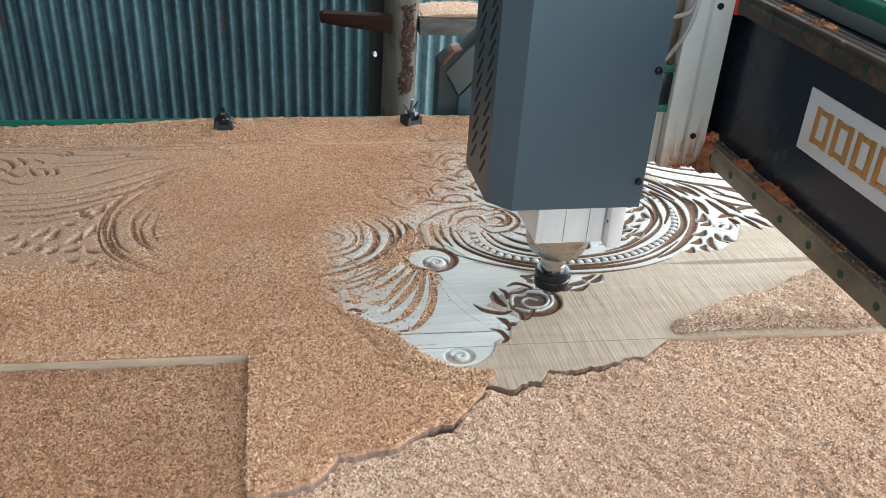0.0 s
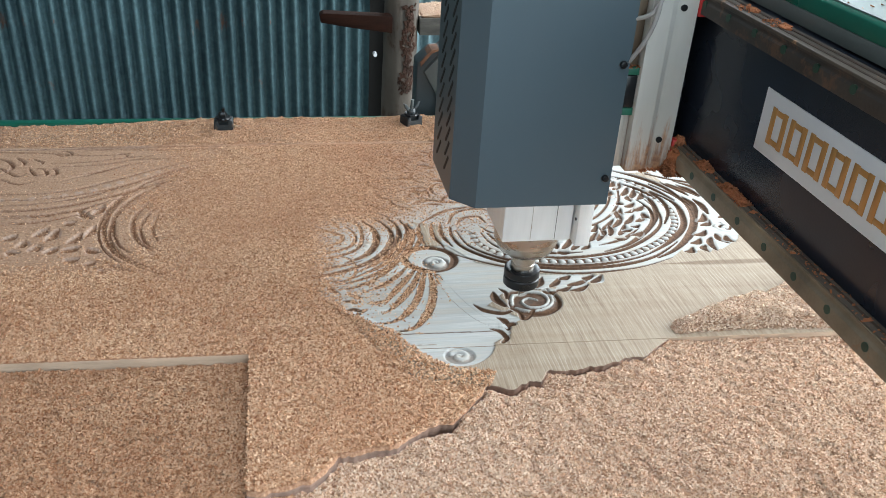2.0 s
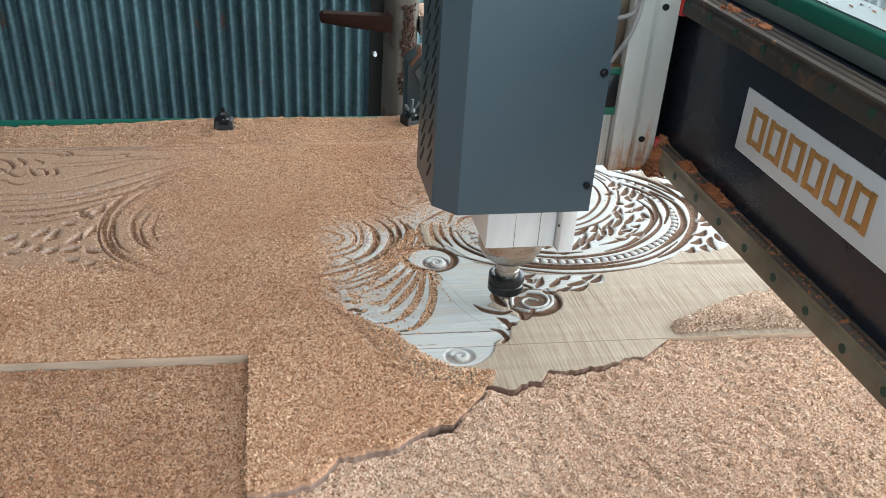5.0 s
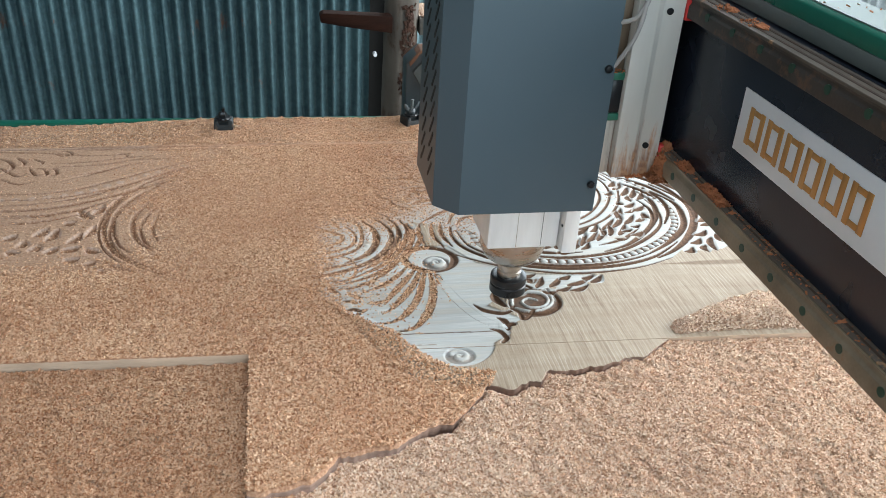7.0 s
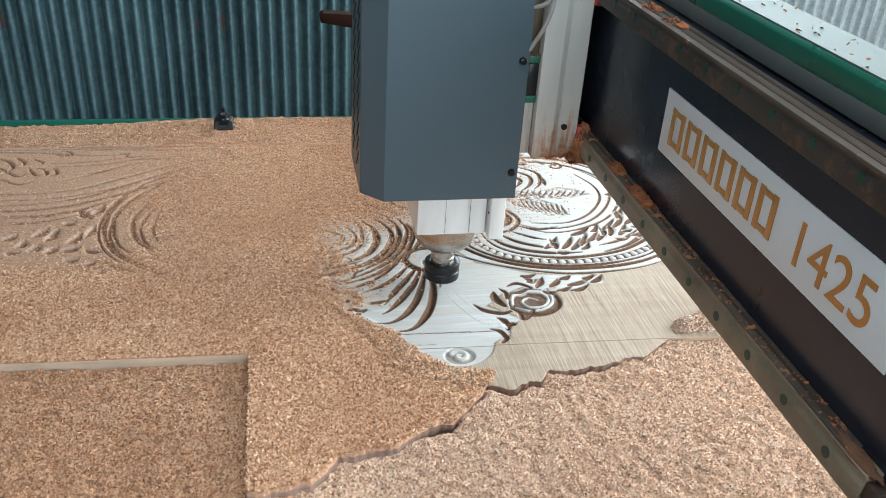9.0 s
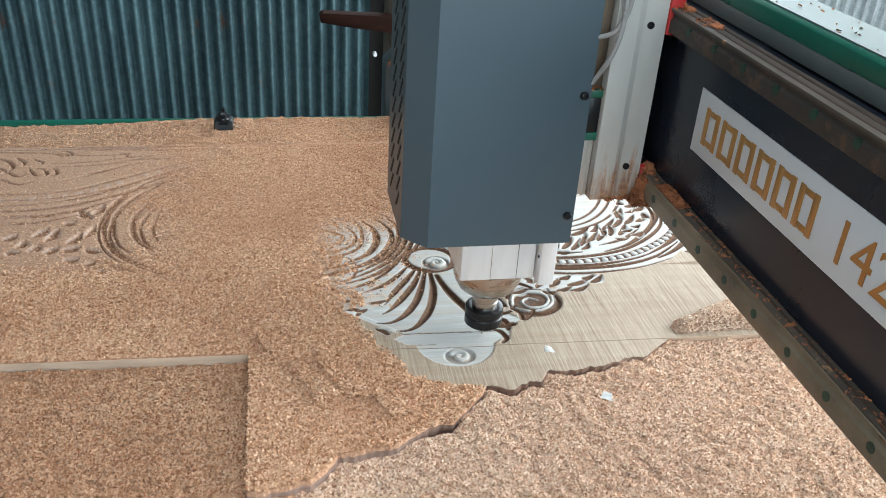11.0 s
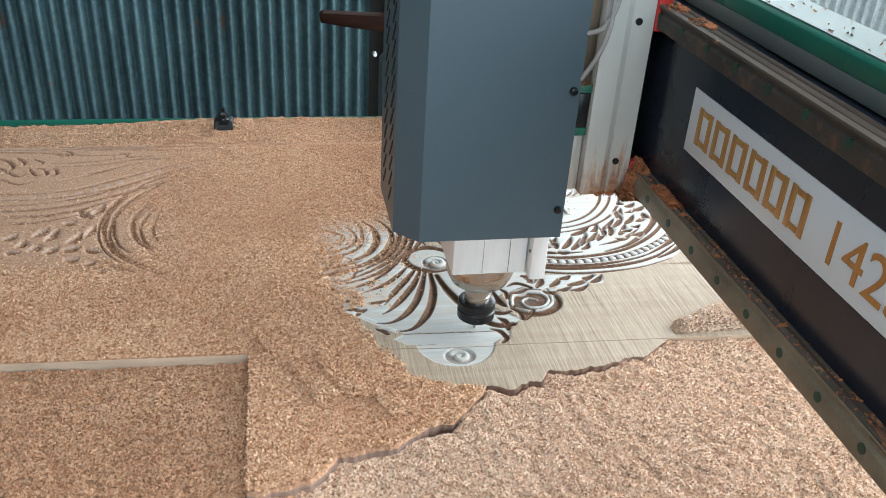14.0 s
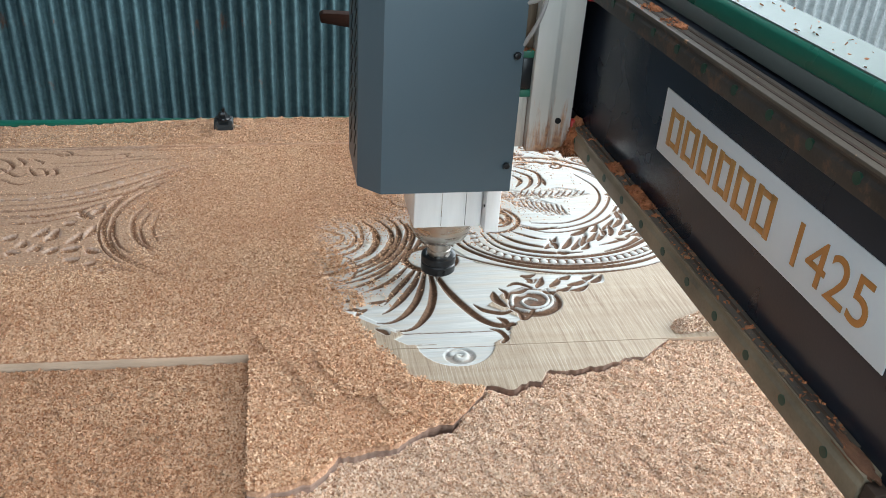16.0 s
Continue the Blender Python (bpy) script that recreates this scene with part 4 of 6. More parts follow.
stroke([(0.761, 1.559), (0.822, 1.526), (0.901, 1.505)], 0.0048, -0.001, -0.007, False, (1, 1), 10)
for x, y in along([(0.748, 1.525), (0.806, 1.491), (0.869, 1.465), (0.911, 1.449)], 0.021):
    stamp(x, y, 0.0085, 0.001, -0.006, True)
# the ring's bands run on to the far rim, over a spray of leaves
stroke([(0.767, 1.390), (0.750, 1.443), (0.718, 1.487), (0.672, 1.523)], 0.0075, -0.001, -0.01, False, (0.4, 0.3), 10)
stroke([(0.748, 1.382), (0.724, 1.436), (0.689, 1.476), (0.654, 1.499)], 0.0065, -0.001, -0.01, False, (0.4, 0.3), 10)
stroke([(0.713, 1.394), (0.697, 1.430), (0.668, 1.461)], 0.006, -0.001, -0.01, False, (0.4, 0.3), 10)
stroke([(0.689, 1.288), (0.716, 1.336), (0.722, 1.391), (0.700, 1.448), (0.665, 1.485)], 0.0055, -0.001, -0.01, False, (0.4, 0.3), 10)
stroke([(0.666, 1.285), (0.690, 1.328), (0.700, 1.385), (0.686, 1.426)], 0.0065, -0.001, -0.01, False, (0.4, 0.3), 10)
stroke([(0.786, 1.402), (0.774, 1.431), (0.753, 1.461)], 0.0075, -0.001, -0.01, False, (0.4, 0.3), 10)
stroke([(0.810, 1.398), (0.798, 1.429), (0.782, 1.449)], 0.007, -0.001, -0.01, False, (0.4, 0.3), 10)
stroke([(0.764, 1.314), (0.778, 1.365), (0.771, 1.395)], 0.0085, -0.001, -0.01, False, (0.4, 0.3), 10)
for x, y in along([(0.709, 1.429), (0.688, 1.468), (0.653, 1.491)], 0.019):
    stamp(x, y, 0.0078, 0.001, -0.007, True)
for a, b in (((0.642, 1.433), (0.670, 1.468)), ((0.650, 1.407), (0.677, 1.446)), ((0.662, 1.393), (0.688, 1.438)), ((0.677, 1.388), (0.698, 1.421)), ((0.630, 1.383), (0.639, 1.368)), ((0.638, 1.359), (0.664, 1.376)), ((0.648, 1.342), (0.679, 1.363)), ((0.616, 1.346), (0.615, 1.314)), ((0.662, 1.334), (0.669, 1.310)), ((0.639, 1.448), (0.658, 1.474)), ((0.619, 1.411), (0.637, 1.428)), ((0.662, 1.408), (0.659, 1.381))):
    facet(a, b, 0.0115, -0.01, 1)
# flowing bands and blocky leaves towards the dusty end
stroke([(-0.493, 1.480), (-0.436, 1.481), (-0.372, 1.496), (-0.309, 1.531), (-0.243, 1.575), (-0.182, 1.607), (-0.107, 1.620)], 0.0042, -0.001, -0.007, False, (0.5, 0.3), 10)
stroke([(-0.482, 1.435), (-0.410, 1.444), (-0.339, 1.470), (-0.277, 1.514), (-0.210, 1.561), (-0.149, 1.589)], 0.0042, -0.001, -0.007, False, (0.5, 0.3), 10)
stroke([(-0.476, 1.411), (-0.396, 1.421), (-0.335, 1.445), (-0.263, 1.487), (-0.207, 1.527), (-0.158, 1.563)], 0.0038, -0.001, -0.007, False, (0.5, 0.3), 10)
stroke([(-0.470, 1.388), (-0.400, 1.393), (-0.340, 1.417), (-0.306, 1.446)], 0.0038, -0.001, -0.007, False, (0.5, 0.3), 10)
stroke([(-0.464, 1.363), (-0.404, 1.371), (-0.354, 1.392), (-0.319, 1.418)], 0.0036, -0.001, -0.007, False, (0.5, 0.3), 10)
stroke([(-0.190, 1.567), (-0.247, 1.520), (-0.283, 1.451), (-0.297, 1.386), (-0.295, 1.331), (-0.277, 1.276), (-0.244, 1.228), (-0.202, 1.190), (-0.149, 1.167)], 0.0052, -0.001, -0.007, False, (0.5, 0.3), 10)
stroke([(-0.207, 1.525), (-0.258, 1.461), (-0.283, 1.396), (-0.281, 1.338), (-0.265, 1.284), (-0.244, 1.254)], 0.0045, -0.001, -0.007, False, (0.5, 0.3), 10)
stroke([(-0.235, 1.432), (-0.251, 1.383), (-0.250, 1.341), (-0.235, 1.291), (-0.204, 1.251)], 0.0045, -0.001, -0.007, False, (0.5, 0.3), 10)
stroke([(-0.213, 1.380), (-0.218, 1.339), (-0.205, 1.289)], 0.0036, -0.001, -0.007, False, (0.5, 0.3), 10)
stroke([(-0.505, 1.701), (-0.386, 1.690), (-0.255, 1.690), (-0.109, 1.683)], 0.003, -0.001, -0.007, False, (0.5, 0.3), 10)
stroke([(-0.402, 1.662), (-0.362, 1.677), (-0.220, 1.671), (-0.109, 1.671)], 0.003, -0.001, -0.007, False, (0.5, 0.3), 10)
stroke([(-0.421, 1.598), (-0.340, 1.605), (-0.280, 1.626), (-0.216, 1.625)], 0.0034, -0.001, -0.007, False, (0.5, 0.3), 10)
stroke([(-0.399, 1.536), (-0.344, 1.566), (-0.298, 1.597), (-0.263, 1.611)], 0.0034, -0.001, -0.007, False, (0.5, 0.3), 10)
stroke([(-0.532, 1.641), (-0.510, 1.624), (-0.499, 1.597), (-0.514, 1.567)], 0.004, -0.001, -0.007, False, (0.5, 0.3), 10)
stroke([(-0.502, 1.645), (-0.482, 1.620), (-0.486, 1.602)], 0.0036, -0.001, -0.007, False, (0.5, 0.3), 10)
stroke([(-0.469, 1.635), (-0.450, 1.621), (-0.453, 1.605)], 0.003, -0.001, -0.007, False, (0.5, 0.3), 10)
stroke([(-0.469, 1.595), (-0.452, 1.564), (-0.432, 1.563), (-0.442, 1.589), (-0.458, 1.590)], 0.0034, -0.001, -0.007, False, (0.5, 0.3), 10)
stroke([(-0.435, 1.586), (-0.421, 1.588), (-0.415, 1.564), (-0.426, 1.560)], 0.0034, -0.001, -0.007, False, (0.5, 0.3), 10)
stroke([(-0.435, 1.669), (-0.417, 1.674), (-0.404, 1.659), (-0.419, 1.649), (-0.433, 1.658)], 0.003, -0.001, -0.007, False, (0.5, 0.3), 10)
stroke([(-0.325, 1.642), (-0.312, 1.658), (-0.298, 1.646), (-0.313, 1.633)], 0.0032, -0.001, -0.007, False, (0.5, 0.3), 10)
stroke([(-0.084, 1.575), (-0.029, 1.599), (0.049, 1.601), (0.114, 1.564)], 0.0036, -0.001, -0.007, False, (0.5, 0.3), 10)
stroke([(0.103, 1.565), (0.117, 1.606), (0.163, 1.609), (0.183, 1.574)], 0.004, -0.001, -0.007, False, (0.5, 0.3), 10)
stroke([(0.124, 1.548), (0.159, 1.562), (0.173, 1.589)], 0.0036, -0.001, -0.007, False, (0.5, 0.3), 10)
stroke([(-0.059, 1.380), (0.021, 1.420), (0.104, 1.433), (0.185, 1.404)], 0.0036, -0.001, -0.007, False, (0.5, 0.3), 10)
stroke([(-0.030, 1.340), (0.040, 1.384), (0.102, 1.401)], 0.0036, -0.001, -0.007, False, (0.5, 0.3), 10)
for x, y in along([(-0.487, 1.457), (-0.423, 1.462), (-0.356, 1.483), (-0.293, 1.522), (-0.227, 1.569), (-0.166, 1.598)], 0.026):
    stamp(x, y, 0.0075, 0.001, -0.004, True)
for a, b in (((-0.447, 1.312), (-0.428, 1.329)), ((-0.418, 1.282), (-0.411, 1.309)), ((-0.399, 1.269), (-0.386, 1.294)), ((-0.376, 1.260), (-0.356, 1.284)), ((-0.380, 1.301), (-0.368, 1.347)), ((-0.350, 1.269), (-0.321, 1.281)), ((-0.345, 1.291), (-0.328, 1.328)), ((-0.320, 1.311), (-0.311, 1.354)), ((-0.315, 1.273), (-0.285, 1.260)), ((-0.347, 1.411), (-0.319, 1.375)), ((-0.321, 1.393), (-0.308, 1.431)), ((-0.364, 1.362), (-0.344, 1.369)), ((-0.401, 1.318), (-0.385, 1.352)), ((-0.342, 1.236), (-0.317, 1.244)), ((-0.306, 1.219), (-0.293, 1.232)), ((-0.286, 1.197), (-0.265, 1.202)), ((-0.267, 1.216), (-0.230, 1.192)), ((-0.433, 1.274), (-0.410, 1.266))):
    facet(a, b, 0.0115, -0.007, 1)
# finer lines between the bands
stroke([(-0.486, 1.456), (-0.413, 1.460), (-0.340, 1.481), (-0.268, 1.524), (-0.201, 1.572), (-0.128, 1.603)], 0.0034, 0, -0.007, False, (0.5, 0.3), 10)
stroke([(-0.476, 1.416), (-0.396, 1.426), (-0.335, 1.450), (-0.264, 1.493), (-0.188, 1.548)], 0.0034, 0, -0.007, False, (0.5, 0.3), 10)
stroke([(-0.471, 1.395), (-0.396, 1.400), (-0.336, 1.424), (-0.284, 1.459)], 0.0034, 0, -0.007, False, (0.5, 0.3), 10)
stroke([(-0.465, 1.370), (-0.400, 1.375), (-0.345, 1.398), (-0.311, 1.427)], 0.0034, 0, -0.007, False, (0.5, 0.3), 10)
stroke([(-0.177, 1.542), (-0.230, 1.500), (-0.268, 1.437), (-0.284, 1.373), (-0.285, 1.324), (-0.269, 1.273), (-0.238, 1.231), (-0.189, 1.189), (-0.132, 1.167)], 0.0034, 0, -0.007, False, (0.5, 0.3), 10)
stroke([(-0.209, 1.549), (-0.264, 1.498), (-0.295, 1.434), (-0.305, 1.375), (-0.302, 1.322), (-0.285, 1.267), (-0.252, 1.218)], 0.0034, 0, -0.007, False, (0.5, 0.3), 10)
stroke([(-0.224, 1.403), (-0.236, 1.361), (-0.236, 1.329), (-0.222, 1.285), (-0.195, 1.253)], 0.0034, 0, -0.007, False, (0.5, 0.3), 10)
stroke([(-0.539, 1.673), (-0.444, 1.663), (-0.368, 1.648), (-0.294, 1.656)], 0.0034, 0, -0.007, False, (0.5, 0.3), 10)
stroke([(-0.434, 1.613), (-0.373, 1.618), (-0.313, 1.634), (-0.250, 1.642)], 0.0034, 0, -0.007, False, (0.5, 0.3), 10)
stroke([(-0.392, 1.554), (-0.336, 1.577), (-0.288, 1.606)], 0.0034, 0, -0.007, False, (0.5, 0.3), 10)
stroke([(-0.521, 1.597), (-0.482, 1.559), (-0.469, 1.569)], 0.0034, 0, -0.007, False, (0.5, 0.3), 10)
stroke([(-0.508, 1.546), (-0.474, 1.524), (-0.447, 1.532)], 0.0034, 0, -0.007, False, (0.5, 0.3), 10)
stroke([(-0.148, 1.155), (-0.106, 1.155), (-0.064, 1.164)], 0.0034, 0, -0.007, False, (0.5, 0.3), 10)
stroke([(-0.152, 1.471), (-0.114, 1.518), (-0.062, 1.546), (0.025, 1.557)], 0.0034, 0, -0.007, False, (0.5, 0.3), 10)
stroke([(-0.139, 1.424), (-0.101, 1.473), (-0.051, 1.502)], 0.0034, 0, -0.007, False, (0.5, 0.3), 10)
stroke([(0.065, 1.483), (0.121, 1.510), (0.196, 1.495)], 0.0034, 0, -0.007, False, (0.5, 0.3), 10)
stroke([(0.105, 1.444), (0.160, 1.467), (0.212, 1.449)], 0.0034, 0, -0.007, False, (0.5, 0.3), 10)
stroke([(0.214, 1.552), (0.233, 1.607), (0.271, 1.629), (0.289, 1.590)], 0.0034, 0, -0.007, False, (0.5, 0.3), 10)
stroke([(0.229, 1.538), (0.246, 1.578), (0.272, 1.591)], 0.0034, 0, -0.007, False, (0.5, 0.3), 10)
stroke([(0.294, 1.548), (0.329, 1.617), (0.377, 1.645)], 0.0034, 0, -0.007, False, (0.5, 0.3), 10)
# eyelet over the hub
eye_d = np.hypot((GX - 0.2350) / 0.043, (GY - 1.197) / 0.038)
groove = np.clip(1 - np.abs(eye_d - 0.97) / 0.20, 0, 1)
HGT[eye_d < 1.1] = -0.003
HGT -= 0.008 * groove
SHADE_STAIN[eye_d < 0.82] = 0
SHADE_STAIN = np.maximum(SHADE_STAIN, smooth_step(groove, 0.1, 0.3))
CUT[eye_d < 1.1] = 1
HGT[eye_d < 0.82] = -0.002
ball = np.hypot((GX - 0.243) / 0.022, (GY - 1.184) / 0.020)
recess(ball < 1, -0.009)
SHADE_STAIN[ball < 1] = 0.5
stroke(volute(0.244, 1.184, 0.015, 1.3, 150, -1), 0.0062, 0.001, -0.009, True, (1, 0.6))
# long stem from the hub, and the base under it
STEM = [(0.238, 1.146), (0.246, 1.105), (0.262, 1.058), (0.283, 1.017), (0.305, 0.999), (0.327, 1.000)]
stroke(STEM, 0.0082, -0.003, -0.0125, False, (0.6, 0.8))
stroke([(0.16, 0.990), (0.20, 0.9885), (0.26, 0.986), (0.30, 0.985)], 0.0012, -0.0035, -0.006, False)
eye2 = np.hypot((GX - 0.2335) / 0.0215, (GY - 0.931) / 0.0185)
recess(eye2 < 1, -0.008)
SHADE_STAIN[eye2 < 0.95] = 0.35
stroke(volute(0.2335, 0.931, 0.013, 1.2, 150, -1), 0.0052, -0.001, -0.009, True, (1, 0.7))
stroke([(-0.66, 1.683), (-0.2, 1.683), (0.4, 1.682), (1.3, 1.68)], 0.003, 0.0, -0.004)

# where loose dust lies thick: 1 fully covered, 0 swept clean
edge_x = np.interp(GY, (0.70, 0.853, 0.880, 0.913, 0.96, 0.996, 1.064, 1.10, 1.14, 1.24, 1.31, 1.36, 1.47, 1.57, 1.7), (0.32, 0.253, 0.167, 0.141, 0.120, 0.104, 0.077, 0.055, 0.065, 0.075, 0.13, 0.18, 0.22, 0.25, 0.29))
soft_x = np.interp(GY, (0.70, 1.05, 1.12, 1.3, 1.45, 1.7), (0.012, 0.02, 0.08, 0.11, 0.24, 0.32))
rough_edge = 0.008 * soft_noise(GX.shape, STEP, 0.02) + 0.010 * soft_noise(GX.shape, STEP, 0.07)
DUST = 1 - smooth_step(GX + rough_edge, edge_x - soft_x * 0.5, edge_x + soft_x)
patch = smooth_step(soft_noise(GX.shape, STEP, 0.03), -0.9, 0.5)
SHADE_STAIN = np.clip(1.25 * SHADE_STAIN * (0.80 + 0.20 * patch), 0, 1)
GROOVE = smooth_step(-HGT, 0.0015, 0.0045)
DEEP = smooth_step(-HGT, 0.0035, 0.0065)
# the shell's ridges stand clear of the shavings that fill its grooves
shell_zone = (1 - smooth_step(np.hypot((GX - 0.04) / 1.1, GY - 1.215), 0.10, 0.17)) * smooth_step(GX, 0.02, 0.11)
DUST *= 1 - 0.72 * shell_zone * (1 - GROOVE)
FILM = 0.30 * (1 - smooth_step(np.hypot(GX - 0.05, GY - 1.22), 0.10, 0.20)) + 0.62 * (1 - smooth_step(np.hypot(GX - 0.31, GY - 1.37), 0.06, 0.16)) + 0.07 * (1 - smooth_step(np.hypot(GX - 0.50, GY - 1.46), 0.10, 0.18)) + 0.30 * (1 - smooth_step(np.hypot((GX - 0.50) * 0.6, GY - 1.63), 0.05, 0.14))
DUST = np.maximum(DUST, FILM * (0.4 + 0.6 * patch) * CUT * (0.35 + 0.65 * GROOVE))
heart = np.clip(1 - np.abs(GY - 1.146 + 0.02 * (GX - 0.62)) / (0.010 * smooth_step(GX, 0.60, 0.72) + 1e-4), 0, 1) * (1 - CUT) * (GX > 0.60)
SHADE_STAIN = np.maximum(SHADE_STAIN, 0.55 * smooth_step(heart, 0, 0.6))
dusty_end = smooth_step(0.07 * soft_noise(GX.shape, STEP, 0.05) - GX, 0.04, 0.34) * smooth_step(GY, 1.15, 1.25)
DUST *= 1 - dusty_end * (0.30 + 0.15 * GROOVE)
blur = HGT.copy()
blur[1:-1, 1:-1] = (4 * blur[1:-1, 1:-1] + blur[2:, 1:-1] + blur[:-2, 1:-1] + blur[1:-1, 2:] + blur[1:-1, :-2]) / 8
HGT = (0.52 * blur * (1 - dusty_end) + 1.25 * HGT * dusty_end) * (1 - 0.3 * DUST * (1 - dusty_end)) + DUST * 0.0006 * soft_noise(GX.shape, STEP, 0.004)
HGT += 0.00008 * soft_noise(GX.shape, STEP, 0.003) * (1 - CUT)


def joint_y(x):
    return 0.9602 - 0.0356 * (x + 0.045)


RAG = 0.007 * soft_noise((len(CX), 8), STEP, 0.03)[:, 0] + 0.0024 * soft_noise((len(CX), 8), STEP, 0.006)[:, 0]


def live_y(x):
    y = np.interp(x, (-0.053, 0.019, 0.055, 0.125, 0.198, 0.245, 0.256, 0.331, 0.345, 0.454, 0.50, 0.55), (0.709, 0.712, 0.752, 0.768, 0.803, 0.832, 0.853, 0.857, 0.880, 0.887, 0.908, 0.938))
    return y + np.interp(x, CX, RAG)


def sample(F, x, y):
    u = np.clip((x - CX[0]) / STEP, 0, len(CX) - 1.001)
    v = np.clip((y - CY[0]) / STEP, 0, len(CY) - 1.001)
    i, j = u.astype(int), v.astype(int)
    u, v = u - i, v - j
    return (F[i, j] * (1 - u) + F[i + 1, j] * u) * (1 - v) + (F[i, j + 1] * (1 - u) + F[i + 1, j + 1] * u) * v


def slab(name, x, y0, y1, rows, parent, thick=0.04, bow=0.0):
    """A plank whose top follows the carving, between the edge lines y0(x) and y1(x), with closed sides."""
    v = np.linspace(0, 1, rows) if isinstance(rows, int) else (np.asarray(rows) - rows[0]) / (rows[-1] - rows[0])
    rows = len(v)
    X = np.repeat(x[:, None], rows, 1)
    Y = y0[:, None] + (y1 - y0)[:, None] * v[None, :]
    Z = sample(HGT, X, Y)
    if bow:
        Z = Z - 0.006 * np.interp(x, (0.10, 0.17), (1.0, 0.1))[:, None] * np.clip(1 - v / 0.04, 0, 1)[None, :] ** 2
    fresh, dust, shade_stain = sample(CUT, X, Y), sample(DUST, X, Y), sample(SHADE_STAIN, X, Y)
    n = len(x)
    top = np.stack([X, Y, Z], -1).reshape(-1, 3)
    idx = np.arange(n * rows).reshape(n, rows)
    rim = np.concatenate([idx[:, 0], idx[-1, 1:], idx[-2::-1, -1], idx[0, -2:0:-1]])
    low = top[rim].copy()
    low[:, 2] = -thick
    if bow:
        k = np.arange(len(rim)) < n
        low[k, 1] -= bow * np.interp(x, (0.1, 0.2), (1.0, 0.15))
    m = len(rim)
    a = np.arange(m)
    side = np.stack([rim, rim[(a + 1) % m], n * rows + (a + 1) % m, n * rows + a], -1)[:, ::-1]
    me = quad_mesh(name, np.vstack([top, low]), np.vstack([grid_quads(n, rows), side]))
    for key, val in (("fresh", fresh), ("dust", dust), ("shade_stain", shade_stain)):
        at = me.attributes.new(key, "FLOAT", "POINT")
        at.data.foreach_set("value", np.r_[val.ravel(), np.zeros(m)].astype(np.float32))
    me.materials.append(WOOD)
    me.materials.append(BARK if bow else PLYCUT)
    mi = np.zeros(len(me.polygons), np.int32)
    mi[-m:] = 1
    me.polygons.foreach_set("material_index", mi)
    me.set_sharp_from_angle(angle=radians(55))
    return part(name, me, None, parent)


board = thing("carved_board", "pale hardwood board, half carved with scrolls and rings, dusted with shavings", "carved panel")
xs = np.r_[np.arange(-0.66, -0.06, 0.0021), np.arange(-0.06, 0.98, 0.0011), np.arange(0.98, 1.298, 0.003)]
slab("plank", xs, joint_y(xs) + 0.0006, np.full(len(xs), 1.695), np.r_[np.arange(0.96, 1.30, 0.0013), np.arange(1.30, 1.695, 0.0019), 1.695], board)
xs = np.arange(-0.0515, 0.5445, 0.0015)
slab("live_edge_plank", xs, np.minimum(live_y(xs), joint_y(xs) - 0.004), joint_y(xs) - 0.0006, 170, board, bow=0.012)

# wood that still fills the stem's groove until the cutter takes it out, bite by bite
WASTE = []
stem_line = spline(STEM, 8)
for k in range(0, len(stem_line) - 5, 4):
    c = stem_line[k:k + 5]
    d = np.gradient(c, axis=0)
    side = np.stack([-d[:, 1], d[:, 0]], -1) / np.hypot(*d.T)[:, None]
    rings = []
    for p, q in zip(c, side):
        a, b = p + 0.0074 * q, p - 0.0074 * q
        za, zb = sample(HGT, p[0] + 0.011 * q[0], p[1] + 0.011 * q[1]), sample(HGT, p[0] - 0.011 * q[0], p[1] - 0.011 * q[1])
        rings.append(((*a, float(za) + 0.0002), (*b, float(zb) + 0.0002), (*p, -0.0065)))
    bm = bmesh.new()
    vs = [[bm.verts.new(v) for v in r] for r in rings]
    for r0, r1 in zip(vs, vs[1:]):
        for i in range(3):
            bm.faces.new((r0[i], r0[(i + 1) % 3], r1[(i + 1) % 3], r1[i]))
    bm.faces.new(vs[0])
    bm.faces.new(vs[-1][::-1])
    me = mesh_of(bm, "wood_bite")
    at = me.attributes.new("fresh", "FLOAT", "POINT")
    at.data.foreach_set("value", np.ones(len(me.vertices), np.float32))
    me.materials.append(WOOD)
    WASTE.append((tagged(new("wood_bite", me), "pale sliver of wood that the cutter takes out of the board", "wood waste", group="slivers cut from the stem"), c.mean(0)))

# ---- sawdust ----


def dust_bed(name, x0, x1, y0, y1, step, z, label):
    x, y = np.arange(x0, x1, step), np.arange(y0, y1, step)
    X, Y = np.meshgrid(x, y, indexing="ij")
    Z = z(X, Y) + 0.0022 * soft_noise(X.shape, step, 0.008) + 0.0010 * soft_noise(X.shape, step, 0.02) + 0.0018 * soft_noise(X.shape, step, 0.10)
    me = quad_mesh(name, np.stack([X, Y, Z], -1).reshape(-1, 3), grid_quads(len(x), len(y)))
    me.materials.append(BED)
    tagged(new(name, me), label, "sawdust", kind="stuff")

    def height(px, py):
        u, v = np.clip((px - x0) / step, 0, len(x) - 1.001), np.clip((py - y0) / step, 0, len(y) - 1.001)
        i, j = u.astype(int), v.astype(int)
        u, v = u - i, v - j
        return (Z[i, j] * (1 - u) + Z[i + 1, j] * u) * (1 - v) + (Z[i, j + 1] * (1 - u) + Z[i + 1, j + 1] * u) * v
    return height


